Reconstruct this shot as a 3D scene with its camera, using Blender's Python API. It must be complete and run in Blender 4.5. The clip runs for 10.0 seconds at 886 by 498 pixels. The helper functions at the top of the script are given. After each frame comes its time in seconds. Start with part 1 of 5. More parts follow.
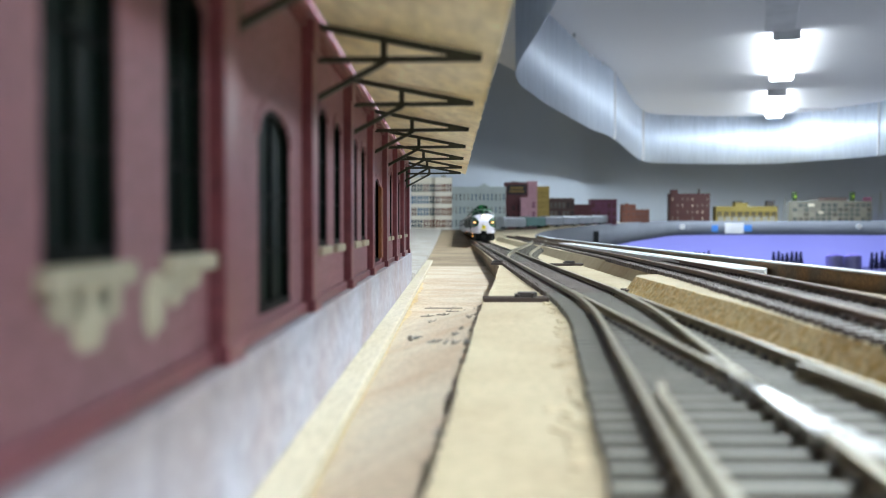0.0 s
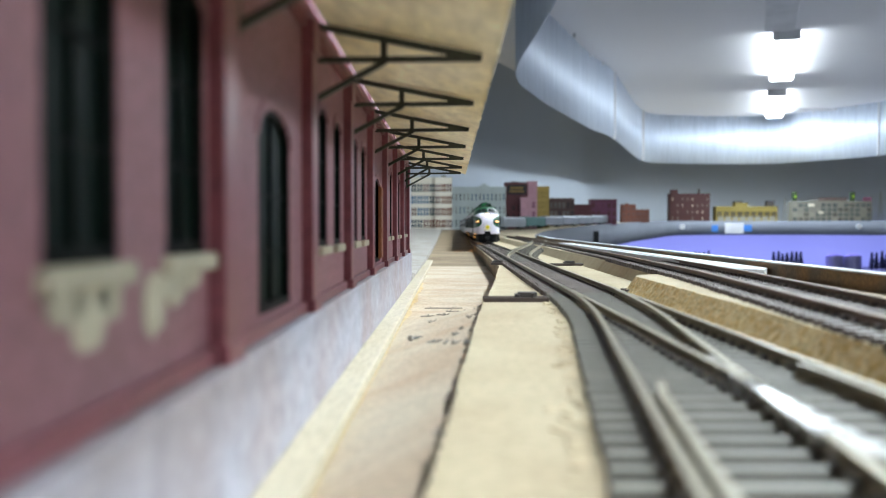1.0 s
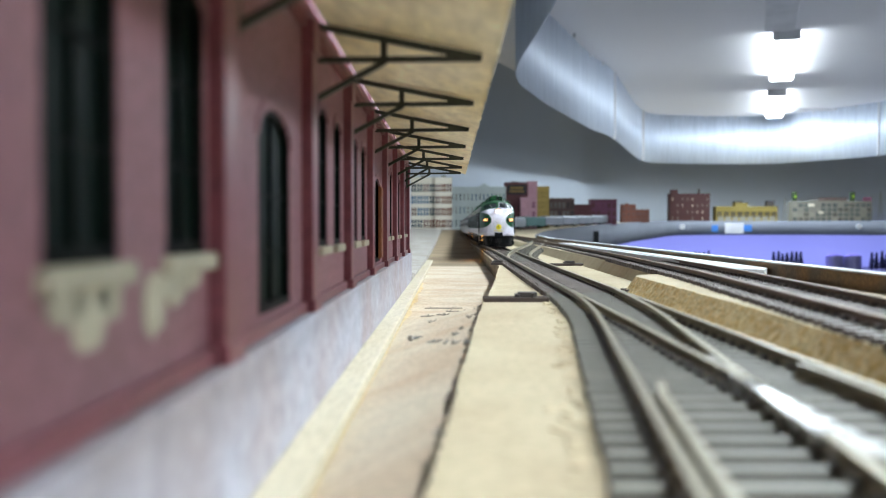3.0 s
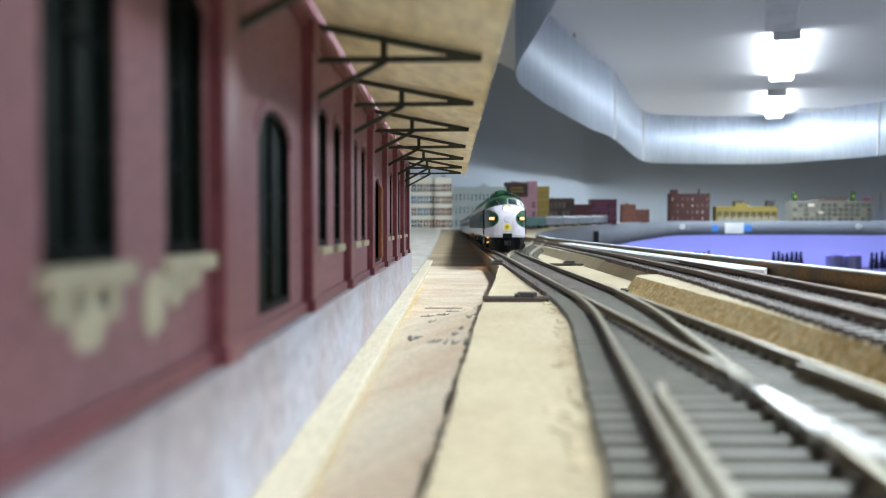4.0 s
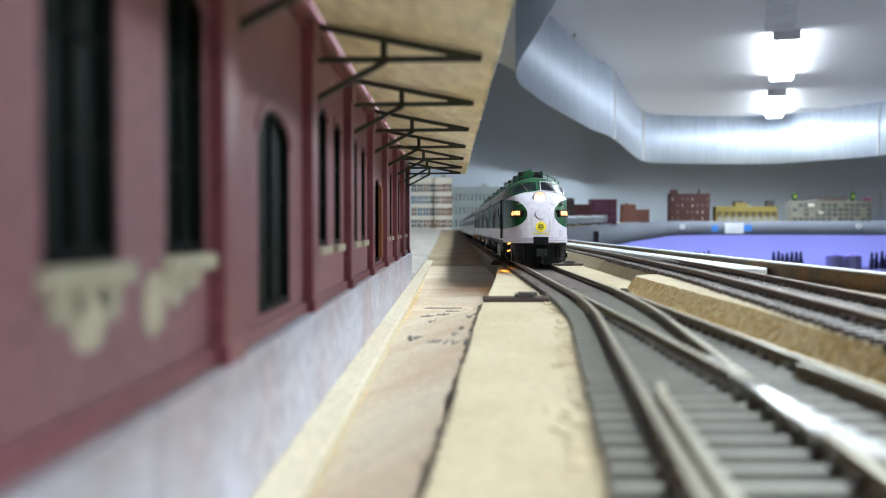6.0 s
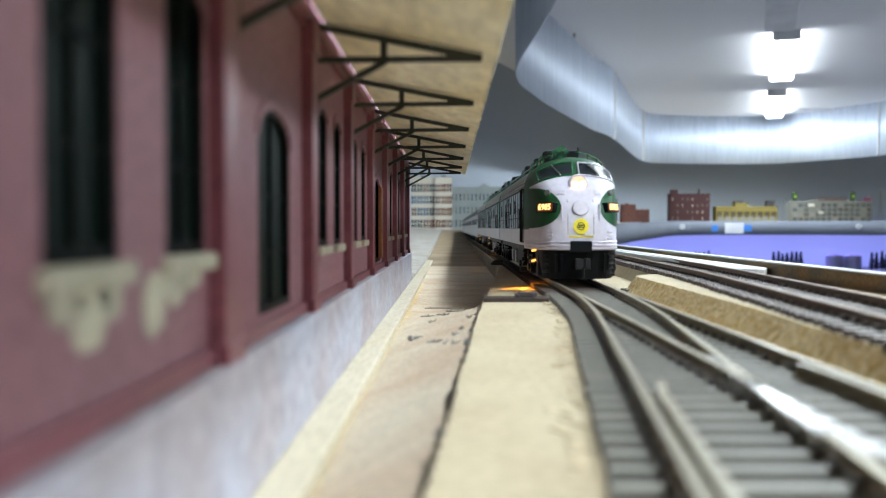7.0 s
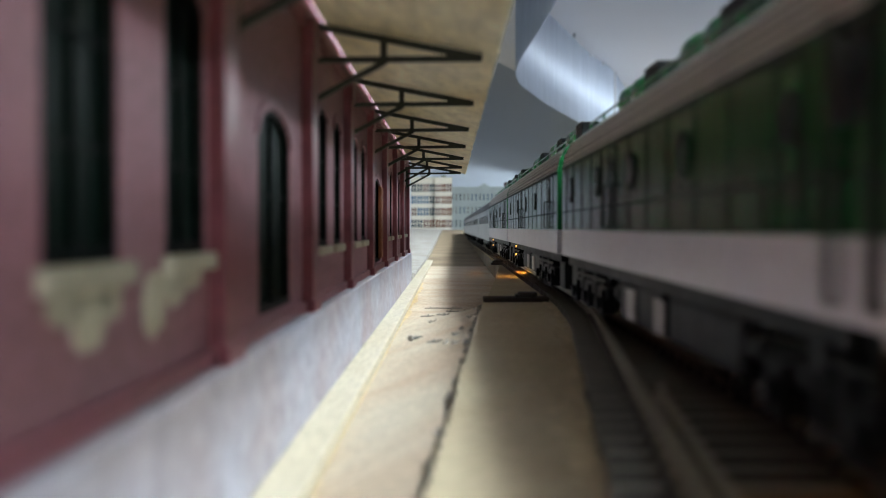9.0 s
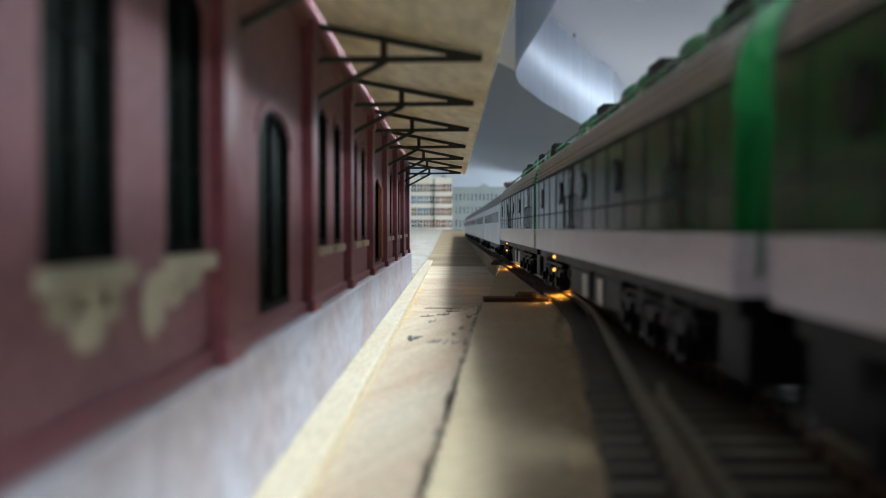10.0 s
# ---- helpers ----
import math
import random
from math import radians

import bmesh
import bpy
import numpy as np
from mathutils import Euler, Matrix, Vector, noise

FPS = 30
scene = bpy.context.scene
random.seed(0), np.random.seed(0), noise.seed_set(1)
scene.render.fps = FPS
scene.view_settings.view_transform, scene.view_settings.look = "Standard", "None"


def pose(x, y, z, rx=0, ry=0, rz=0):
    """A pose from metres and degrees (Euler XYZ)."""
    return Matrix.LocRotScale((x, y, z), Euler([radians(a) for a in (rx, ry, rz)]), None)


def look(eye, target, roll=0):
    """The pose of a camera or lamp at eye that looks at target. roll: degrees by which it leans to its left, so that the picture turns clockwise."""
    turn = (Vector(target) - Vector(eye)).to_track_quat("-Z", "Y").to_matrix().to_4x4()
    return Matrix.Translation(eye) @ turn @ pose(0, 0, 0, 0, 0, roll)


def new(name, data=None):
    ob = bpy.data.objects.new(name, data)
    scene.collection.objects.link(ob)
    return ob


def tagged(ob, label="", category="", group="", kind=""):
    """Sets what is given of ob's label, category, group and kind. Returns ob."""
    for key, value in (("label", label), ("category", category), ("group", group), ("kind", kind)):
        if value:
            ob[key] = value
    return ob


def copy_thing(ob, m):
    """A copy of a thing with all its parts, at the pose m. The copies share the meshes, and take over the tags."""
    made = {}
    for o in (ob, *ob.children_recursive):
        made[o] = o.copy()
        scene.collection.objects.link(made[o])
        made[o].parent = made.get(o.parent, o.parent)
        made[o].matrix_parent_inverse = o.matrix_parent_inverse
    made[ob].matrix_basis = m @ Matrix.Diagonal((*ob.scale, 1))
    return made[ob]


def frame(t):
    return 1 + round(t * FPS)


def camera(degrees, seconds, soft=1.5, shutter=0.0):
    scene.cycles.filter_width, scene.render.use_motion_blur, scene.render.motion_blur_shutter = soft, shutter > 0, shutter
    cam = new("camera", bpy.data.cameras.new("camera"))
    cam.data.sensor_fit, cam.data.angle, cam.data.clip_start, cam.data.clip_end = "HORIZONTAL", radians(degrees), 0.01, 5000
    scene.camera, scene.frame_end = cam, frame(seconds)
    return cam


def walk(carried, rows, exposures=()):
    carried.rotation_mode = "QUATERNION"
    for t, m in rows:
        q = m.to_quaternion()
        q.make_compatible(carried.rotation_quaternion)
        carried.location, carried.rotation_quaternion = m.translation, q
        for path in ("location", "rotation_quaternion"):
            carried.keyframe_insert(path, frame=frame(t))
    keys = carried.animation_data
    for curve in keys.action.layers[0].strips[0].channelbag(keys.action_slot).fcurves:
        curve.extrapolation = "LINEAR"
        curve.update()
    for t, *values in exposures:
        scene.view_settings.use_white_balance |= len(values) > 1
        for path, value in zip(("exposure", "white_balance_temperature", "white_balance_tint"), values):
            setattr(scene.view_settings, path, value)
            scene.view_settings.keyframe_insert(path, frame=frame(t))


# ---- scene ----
cam = camera(49.0, 10.0, soft=1.0, shutter=0.4)
EYE = (0.0, 0.0, 0.021)
VIEW = (-0.0814, 10.0, 0.021 - 0.2209)
walk(cam, [(0.0, look(EYE, VIEW)), (10.0, look(EYE, VIEW))], [(0.0, -0.1), (8.0, -0.1), (8.8, 0.1), (10.0, 0.1)])
cam.data.dof.use_dof = True
cam.data.dof.focus_distance = 0.52
cam.data.dof.aperture_fstop = 22.5

# ---- world and lights ----
world = bpy.data.worlds.new("room_dark")
scene.world = world
world.use_nodes = True
world.node_tree.nodes["Background"].inputs[0].default_value = (0.6, 0.7, 0.85, 1)
world.node_tree.nodes["Background"].inputs[1].default_value = 0.05

TUBE_POWER = 21.0
# ceiling fluorescent fittings: (x, y) of the middle, in metres, turned by degrees
FITTINGS = [(2.13, 6.27, -17.6), (2.86, 8.62, -17.6), (0.76, 1.40, -8), (0.68, -0.80, 0), (0.68, -3.1, 0), (2.5, 2.2, 0), (2.5, -0.2, 0), (2.5, -2.6, 0)]
UNLIT = (1.50, 4.42, -17.6)
CEIL = 1.125
for fx, fy, fr in FITTINGS:
    lamp = bpy.data.lights.new("fluorescent_light", "AREA")
    lamp.shape, lamp.size, lamp.size_y, lamp.energy, lamp.color = "RECTANGLE", 0.14, 1.5, TUBE_POWER, (0.77, 0.91, 1.0)
    lamp.energy *= 1.0 if fy > 4 else 0.13 if fx > 2.4 else 0.6 if fy < -3 else 0.62 if fy < 0 else 0.8
    lo = new("fluorescent_light", lamp)
    lo.matrix_world = pose(fx, fy, CEIL - 0.062, 0, 0, fr)

# blue strip light under the far deck
lamp = bpy.data.lights.new("blue_strip_light", "AREA")
lamp.shape, lamp.size, lamp.size_y, lamp.energy, lamp.color = "RECTANGLE", 4.2, 0.05, 42.0, (0.36, 0.37, 1.0)
new("blue_strip_light", lamp).matrix_world = pose(2.9, 9.35, -0.075, 35, 0, 0)


# ---- materials ----
def srgb(h):
    c = [int(h[i:i + 2], 16) / 255 for i in (0, 2, 4)]
    return tuple(v / 12.92 if v < 0.04045 else ((v + 0.055) / 1.055) ** 2.4 for v in c)


def material(name, base, other=None, rough=0.6, metal=0.0, coarse=0.02, fine=0.001, amount=0.5, bump=0.2, depth=0.0002,
             glow=0.0, glow_colour=None, stretch=(1, 1, 1), spread=0.12, coat=0.0, spec=0.5):
    """A surface of two tones in a coarse and a fine grain; coarse and fine are the sizes of the spots in metres."""
    m = bpy.data.materials.new(name)
    m.use_nodes = True
    n, l = m.node_tree.nodes, m.node_tree.links
    b = n["Principled BSDF"]
    other = other or tuple(v * 0.7 for v in base)
    tc = n.new("ShaderNodeTexCoord")
    mp = n.new("ShaderNodeMapping")
    mp.inputs["Scale"].default_value = stretch
    l.new(tc.outputs["Object"], mp.inputs[0])
    big, small = n.new("ShaderNodeTexNoise"), n.new("ShaderNodeTexNoise")
    for node, size, detail in ((big, coarse, 5), (small, fine, 3)):
        node.inputs["Scale"].default_value, node.inputs["Detail"].default_value = 1 / size, detail
        l.new(mp.outputs[0], node.inputs["Vector"])
    ramp = n.new("ShaderNodeValToRGB")
    ramp.color_ramp.elements[0].position, ramp.color_ramp.elements[1].position = 0.35, 0.68
    l.new(big.outputs[0], ramp.inputs[0])
    mul = n.new("ShaderNodeMath")
    mul.operation = "MULTIPLY"
    mul.inputs[1].default_value = amount
    l.new(ramp.outputs[0], mul.inputs[0])
    mix = n.new("ShaderNodeMix")
    mix.data_type = "RGBA"
    mix.inputs[6].default_value, mix.inputs[7].default_value = (*base, 1), (*other, 1)
    l.new(mul.outputs[0], mix.inputs[0])
    hsv = n.new("ShaderNodeHueSaturation")
    info = n.new("ShaderNodeObjectInfo")
    val = n.new("ShaderNodeMapRange")
    val.inputs[3].default_value, val.inputs[4].default_value = 1 - spread, 1 + spread
    l.new(info.outputs["Random"], val.inputs[0])
    grain = n.new("ShaderNodeMapRange")
    grain.inputs[1].default_value, grain.inputs[2].default_value = 0.3, 0.7
    grain.inputs[3].default_value, grain.inputs[4].default_value = 1 - amount * 0.35, 1 + amount * 0.25
    l.new(small.outputs[0], grain.inputs[0])
    both = n.new("ShaderNodeMath")
    both.operation = "MULTIPLY"
    l.new(val.outputs[0], both.inputs[0]), l.new(grain.outputs[0], both.inputs[1])
    l.new(both.outputs[0], hsv.inputs["Value"]), l.new(mix.outputs[2], hsv.inputs["Color"])
    l.new(hsv.outputs[0], b.inputs["Base Color"])
    rr = n.new("ShaderNodeMapRange")
    rr.inputs[3].default_value, rr.inputs[4].default_value = max(0.03, rough - 0.1), min(1, rough + 0.1)
    l.new(big.outputs[0], rr.inputs[0]), l.new(rr.outputs[0], b.inputs["Roughness"])
    b.inputs["Metallic"].default_value = metal
    b.inputs["Coat Weight"].default_value = coat
    b.inputs["Coat Roughness"].default_value = 0.2
    b.inputs["Specular IOR Level"].default_value = spec
    if bump:
        bp = n.new("ShaderNodeBump")
        bp.inputs["Strength"].default_value, bp.inputs["Distance"].default_value = bump, depth
        l.new(small.outputs[0], bp.inputs["Height"]), l.new(bp.outputs[0], b.inputs["Normal"])
    if glow:
        b.inputs["Emission Color"].default_value = (*(glow_colour or base), 1)
        b.inputs["Emission Strength"].default_value = glow
    return m


def brick_material(name, base, other, mortar, size=0.0026, high=0.0009):
    """Moulded brick courses on a wall that faces along x or y."""
    m = material(name, base, other, rough=0.55, coarse=0.03, fine=0.0015, amount=0.6, bump=0.0)
    n, l = m.node_tree.nodes, m.node_tree.links
    b = n["Principled BSDF"]
    tc = n.new("ShaderNodeTexCoord")
    sep, com, add = n.new("ShaderNodeSeparateXYZ"), n.new("ShaderNodeCombineXYZ"), n.new("ShaderNodeMath")
    l.new(tc.outputs["Object"], sep.inputs[0])
    l.new(sep.outputs[0], add.inputs[0]), l.new(sep.outputs[1], add.inputs[1])
    l.new(add.outputs[0], com.inputs[0]), l.new(sep.outputs[2], com.inputs[1])
    br = n.new("ShaderNodeTexBrick")
    br.inputs["Scale"].default_value = 1.0
    br.inputs["Brick Width"].default_value, br.inputs["Row Height"].default_value = size, high
    br.inputs["Mortar Size"].default_value = high * 0.12
    br.inputs["Color1"].default_value, br.inputs["Color2"].default_value, br.inputs["Mortar"].default_value = (1, 1, 1, 1), (0.86, 0.86, 0.86, 1), (*mortar, 1)
    l.new(com.outputs[0], br.inputs["Vector"])
    mix = n.new("ShaderNodeMix")
    mix.data_type, mix.blend_type = "RGBA", "MULTIPLY"
    mix.inputs[0].default_value = 1
    old = b.inputs["Base Color"].links[0].from_socket
    l.new(old, mix.inputs[6]), l.new(br.outputs[0], mix.inputs[7]), l.new(mix.outputs[2], b.inputs["Base Color"])
    bp = n.new("ShaderNodeBump")
    bp.inputs["Strength"].default_value, bp.inputs["Distance"].default_value, bp.invert = 0.6, 0.0002, True
    l.new(br.outputs["Fac"], bp.inputs["Height"]), l.new(bp.outputs[0], b.inputs["Normal"])
    return m


BRICK = brick_material("red_moulded_brick", srgb("925e68"), srgb("97747d"), (0.86, 0.83, 0.82))
RED = material("red_plastic_trim", srgb("7b3f47"), srgb("8a565f"), rough=0.4, coarse=0.02, fine=0.002, bump=0.15)
CONCRETE = material("painted_concrete_base", srgb("a9aab6"), srgb("9a7f6e"), rough=0.75, coarse=0.018, fine=0.002, amount=0.55, bump=0.2, stretch=(1, 0.5, 0.8))
PALE = material("pale_painted_ground", srgb("aaa69e"), srgb("857a6a"), rough=0.85, coarse=0.03, fine=0.003, amount=0.7)
# darker than PLYWOOD: carries the shade of the far trench in its colour
DARK_PLY = material("dark_brown_plywood", srgb("9d8a6e"), srgb("75614a"), rough=0.85, coarse=0.05, fine=0.002, amount=0.8, bump=0.2)
SILL = material("cream_sill_paint", srgb("bfbba6"), srgb("a39e88"), rough=0.7, coarse=0.006)
BRACKET = material("dark_green_iron_bracket", srgb("2c3226"), srgb("3a3a2a"), rough=0.5, coarse=0.01)
SOFFIT = material("stained_cream_soffit", srgb("fbf3da"), srgb("d8c484"), rough=0.6, coarse=0.03, fine=0.006, amount=0.55, stretch=(1.6, 0.5, 1))
GLASS = material("dark_window_glazing", srgb("071410"), srgb("0a1c14"), rough=0.5, coarse=0.01, fine=0.004, bump=0.05, spec=0.05)
FRAME_GREEN = material("green_window_frame", srgb("070e0a"), rough=0.6, spec=0.08)
ORANGE_WOOD = material("orange_brown_door_board", srgb("8a4f2c"), srgb("6f3b22"), rough=0.6, coarse=0.006, stretch=(1, 1, 0.2))
HOMASOTE = material("cream_fibreboard_roadbed", srgb("c0b293"), srgb("a88f70"), rough=0.9, coarse=0.035, fine=0.0015, amount=0.42, bump=0.25, depth=0.0003)
CUT_FIBRE = material("rough_cut_fibreboard_edge", srgb("fbe6b0"), srgb("d9ab5c"), rough=0.95, coarse=0.002, fine=0.0009, amount=1.0, bump=0.8, depth=0.0006)
PLYWOOD = material("plywood_floor", srgb("c6b9a2"), srgb("b39679"), rough=0.75, coarse=0.03, fine=0.0012, amount=0.75, bump=0.12)
PINE = material("bare_pine_strip", srgb("c3baa4"), srgb("b5a27c"), rough=0.7, coarse=0.02, fine=0.001, amount=0.4, bump=0.08, stretch=(1, 0.15, 1))
RAIL = material("weathered_rail_steel", srgb("867c64"), srgb("6a5f49"), rough=0.42, metal=0.15, coarse=0.01, fine=0.001)
RAIL_BROWN = material("brown_painted_rail", srgb("6b5646"), srgb("8a7664"), rough=0.5, metal=0.35, coarse=0.01, fine=0.001)
RAIL_HEAD = material("dull_olive_rail_head", srgb("978e78"), srgb("7d735e"), rough=0.4, metal=0.45, coarse=0.015, fine=0.001, bump=0.05)
RAIL_TOP = material("bright_rail_head", srgb("c6c4c0"), srgb("a9a49a"), rough=0.27, metal=0.8, coarse=0.02, fine=0.001, bump=0.05)
# sleeper colours hold light and shade: sides darkened, tops lightened
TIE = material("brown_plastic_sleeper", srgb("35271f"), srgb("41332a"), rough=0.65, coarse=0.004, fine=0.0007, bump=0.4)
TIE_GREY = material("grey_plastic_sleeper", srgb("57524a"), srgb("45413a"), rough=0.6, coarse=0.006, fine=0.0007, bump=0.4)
TIE_TOP = material("lit_sleeper_top", srgb("85796f"), srgb("978f88"), rough=0.5, coarse=0.005, fine=0.0007, bump=0.4, stretch=(0.3, 1, 1))
TIE_GREY_TOP = material("lit_grey_sleeper_top", srgb("8a887b"), srgb("767265"), rough=0.5, coarse=0.006, fine=0.0007, bump=0.4, stretch=(0.3, 1, 1))
TIE_SPIKE = material("dark_spike_plate", srgb("37302b"), rough=0.6)
GLUE = material("yellowed_glue", srgb("b3935a"), srgb("c2b089"), rough=0.5, coarse=0.02, fine=0.002, amount=0.8)
EDGE_BOARD = material("dark_hardboard_edge", srgb("675b4b"), srgb("94703f"), rough=0.7, coarse=0.018, fine=0.0012, amount=0.9, bump=0.4)
WHITE_STRIP = material("white_styrene_strip", srgb("d4d6da"), rough=0.5, coarse=0.05)
WALL_BLUE = material("blue_grey_backdrop_paint", srgb("bec7d3"), srgb("b5bfcc"), rough=0.8, coarse=0.6, fine=0.004, amount=0.3, bump=0.05)
CEILING_WHITE = material("white_ceiling_paint", srgb("efeef2"), srgb("e8e7ec"), rough=0.7, coarse=0.8, fine=0.003, amount=0.3, bump=0.05)
# the valance's broad upright streaks paint drawn-out lamp reflections into its colour
VALANCE = material("brushed_metal_valance", srgb("ccd4e1"), srgb("b8c2d2"), rough=0.55, metal=0.3, coarse=0.08, fine=0.006, amount=0.5, bump=0.03, stretch=(1, 1, 0.04))
WHITE_METAL = material("white_enamel_fitting", srgb("dfdfe2"), rough=0.4, coarse=0.1)
TUBE = material("lit_fluorescent_diffuser", (0.9, 0.9, 0.9), rough=0.4, bump=0, glow=38.0, glow_colour=(0.82, 0.93, 1.0))
FASCIA = material("grey_fascia_board", srgb("6a6e78"), srgb("60656f"), rough=0.9, coarse=0.3, fine=0.004, amount=0.3)
CARPET = material("grey_room_floor", srgb("8d8c8e"), srgb("7d7c80"), rough=0.9, coarse=0.2, fine=0.004)

# ---- geometry helpers, in millimetres ----
MM = 0.001


def box(bm, x0, x1, y0, y1, z0, z1, index=0):
    vs = [bm.verts.new((x * MM, y * MM, z * MM)) for z in (z0, z1) for y in (y0, y1) for x in (x0, x1)]
    for q in ((0, 2, 3, 1), (4, 5, 7, 6), (0, 1, 5, 4), (2, 6, 7, 3), (0, 4, 6, 2), (1, 3, 7, 5)):
        bm.faces.new([vs[i] for i in q]).material_index = index
    return vs


def prism(bm, outline, a, b, axis="z", index=0):
    """Extrudes an outline of (u, v) pairs from a to b along an axis."""
    place = {"z": lambda u, v, w: (u, v, w), "x": lambda u, v, w: (w, u, v), "y": lambda u, v, w: (u, w, v)}[axis]
    low = [bm.verts.new([c * MM for c in place(u, v, a)]) for u, v in outline]
    top = [bm.verts.new([c * MM for c in place(u, v, b)]) for u, v in outline]
    n = len(outline)
    made = [bm.faces.new(low[::-1]), bm.faces.new(top)]
    made += [bm.faces.new((low[i], low[(i + 1) % n], top[(i + 1) % n], top[i])) for i in range(n)]
    for f in made:
        f.material_index = index


def rod(bm, p, q, r, sides=8, r2=None):
    """A round bar from p to q."""
    p, q = Vector(p) * MM, Vector(q) * MM
    way = (q - p).normalized()
    side = way.orthogonal().normalized()
    up = way.cross(side)
    rings = []
    for c, rad in ((p, r), (q, r if r2 is None else r2)):
        rings.append([bm.verts.new(c + (side * math.cos(2 * math.pi * i / sides) + up * math.sin(2 * math.pi * i / sides)) * rad * MM) for i in range(sides)])
    for i in range(sides):
        j = (i + 1) % sides
        bm.faces.new((rings[0][i], rings[0][j], rings[1][j], rings[1][i]))
    bm.faces.new(rings[0][::-1]), bm.faces.new(rings[1])


def bar(bm, p, q, w, h):
    """A square bar from p to q, w wide across and h high."""
    p, q = Vector(p) * MM, Vector(q) * MM
    way = (q - p).normalized()
    side = way.cross(Vector((0, 0, 1)))
    side = side.normalized() if side.length > 1e-6 else Vector((1, 0, 0))
    up = side.cross(way).normalized()
    rings = [[bm.verts.new(c + side * sx * w * MM / 2 + up * sz * h * MM / 2) for sx, sz in ((-1, -1), (1, -1), (1, 1), (-1, 1))] for c in (p, q)]
    for i in range(4):
        j = (i + 1) % 4
        bm.faces.new((rings[0][i], rings[0][j], rings[1][j], rings[1][i]))
    bm.faces.new(rings[0][::-1]), bm.faces.new(rings[1])


def mesh(name, bm, mats, smooth=False, bevel=0.0):
    bmesh.ops.recalc_face_normals(bm, faces=bm.faces)
    if bevel:
        bmesh.ops.bevel(bm, geom=[e for e in bm.edges if len(e.link_faces) == 2 and e.calc_face_angle(0) > 0.6], offset=bevel * MM, segments=2, affect="EDGES", profile=0.6)
    me = bpy.data.meshes.new(name)
    bm.to_mesh(me)
    bm.free()
    for m in (mats if isinstance(mats, (list, tuple)) else [mats]):
        me.materials.append(m)
    if smooth:
        for p in me.polygons:
            p.use_smooth = True
    return me


def part(name, bm, mats, parent, label="", smooth=False, bevel=0.0, at=None):
    ob = new(name, mesh(name, bm, mats, smooth, bevel))
    ob.parent = parent
    if at is not None:
        ob.matrix_basis = at
    return tagged(ob, label)


def share(name, me, parent, at):
    ob = new(name, me)
    ob.parent, ob.matrix_basis = parent, at
    return ob


def thing(name, label, category, group="", at=None):
    ob = new(name)
    ob.empty_display_size = 0.01
    if at is not None:
        ob.matrix_basis = at
    return tagged(ob, label, category, group)


def structure(name, bm, mats, label, smooth=False, bevel=0.0):
    return tagged(new(name, mesh(name, bm, mats, smooth, bevel)), label, name.split("_")[0], "", "structure")


def mm(x, y, z, rx=0, ry=0, rz=0):
    return pose(x * MM, y * MM, z * MM, rx, ry, rz)


def path_strip(bm, inner, outer, thick=0, index=0):
    """A ribbon between two lines of (x, y, z) points with as many points each; thick makes it solid downwards."""
    a = [bm.verts.new([c * MM for c in p]) for p in inner]
    b = [bm.verts.new([c * MM for c in p]) for p in outer]
    n = len(a)
    fs = [bm.faces.new((a[i], a[i + 1], b[i + 1], b[i])) for i in range(n - 1)]
    if thick:
        c = [bm.verts.new((v.co.x, v.co.y, v.co.z - thick * MM)) for v in a]
        d = [bm.verts.new((v.co.x, v.co.y, v.co.z - thick * MM)) for v in b]
        for i in range(n - 1):
            fs += [bm.faces.new((c[i], d[i], d[i + 1], c[i + 1])), bm.faces.new((a[i], c[i], c[i + 1], a[i + 1])), bm.faces.new((b[i], b[i + 1], d[i + 1], d[i]))]
        fs += [bm.faces.new((a[0], b[0], d[0], c[0])), bm.faces.new((a[-1], c[-1], d[-1], b[-1]))]
    for f in fs:
        f.material_index = index


def smooth_line(points, steps=6):
    """A Catmull-Rom line through the points."""
    ps = [Vector(p) for p in points]
    ps = [2 * ps[0] - ps[1]] + ps + [2 * ps[-1] - ps[-2]]
    out = []
    for i in range(1, len(ps) - 2):
        a, b, c, d = ps[i - 1:i + 3]
        for k in range(steps):
            t = k / steps
            out.append(0.5 * (2 * b + (c - a) * t + (2 * a - 5 * b + 4 * c - d) * t * t + (3 * b - a - 3 * c + d) * t ** 3))
    return out + [ps[-2]]


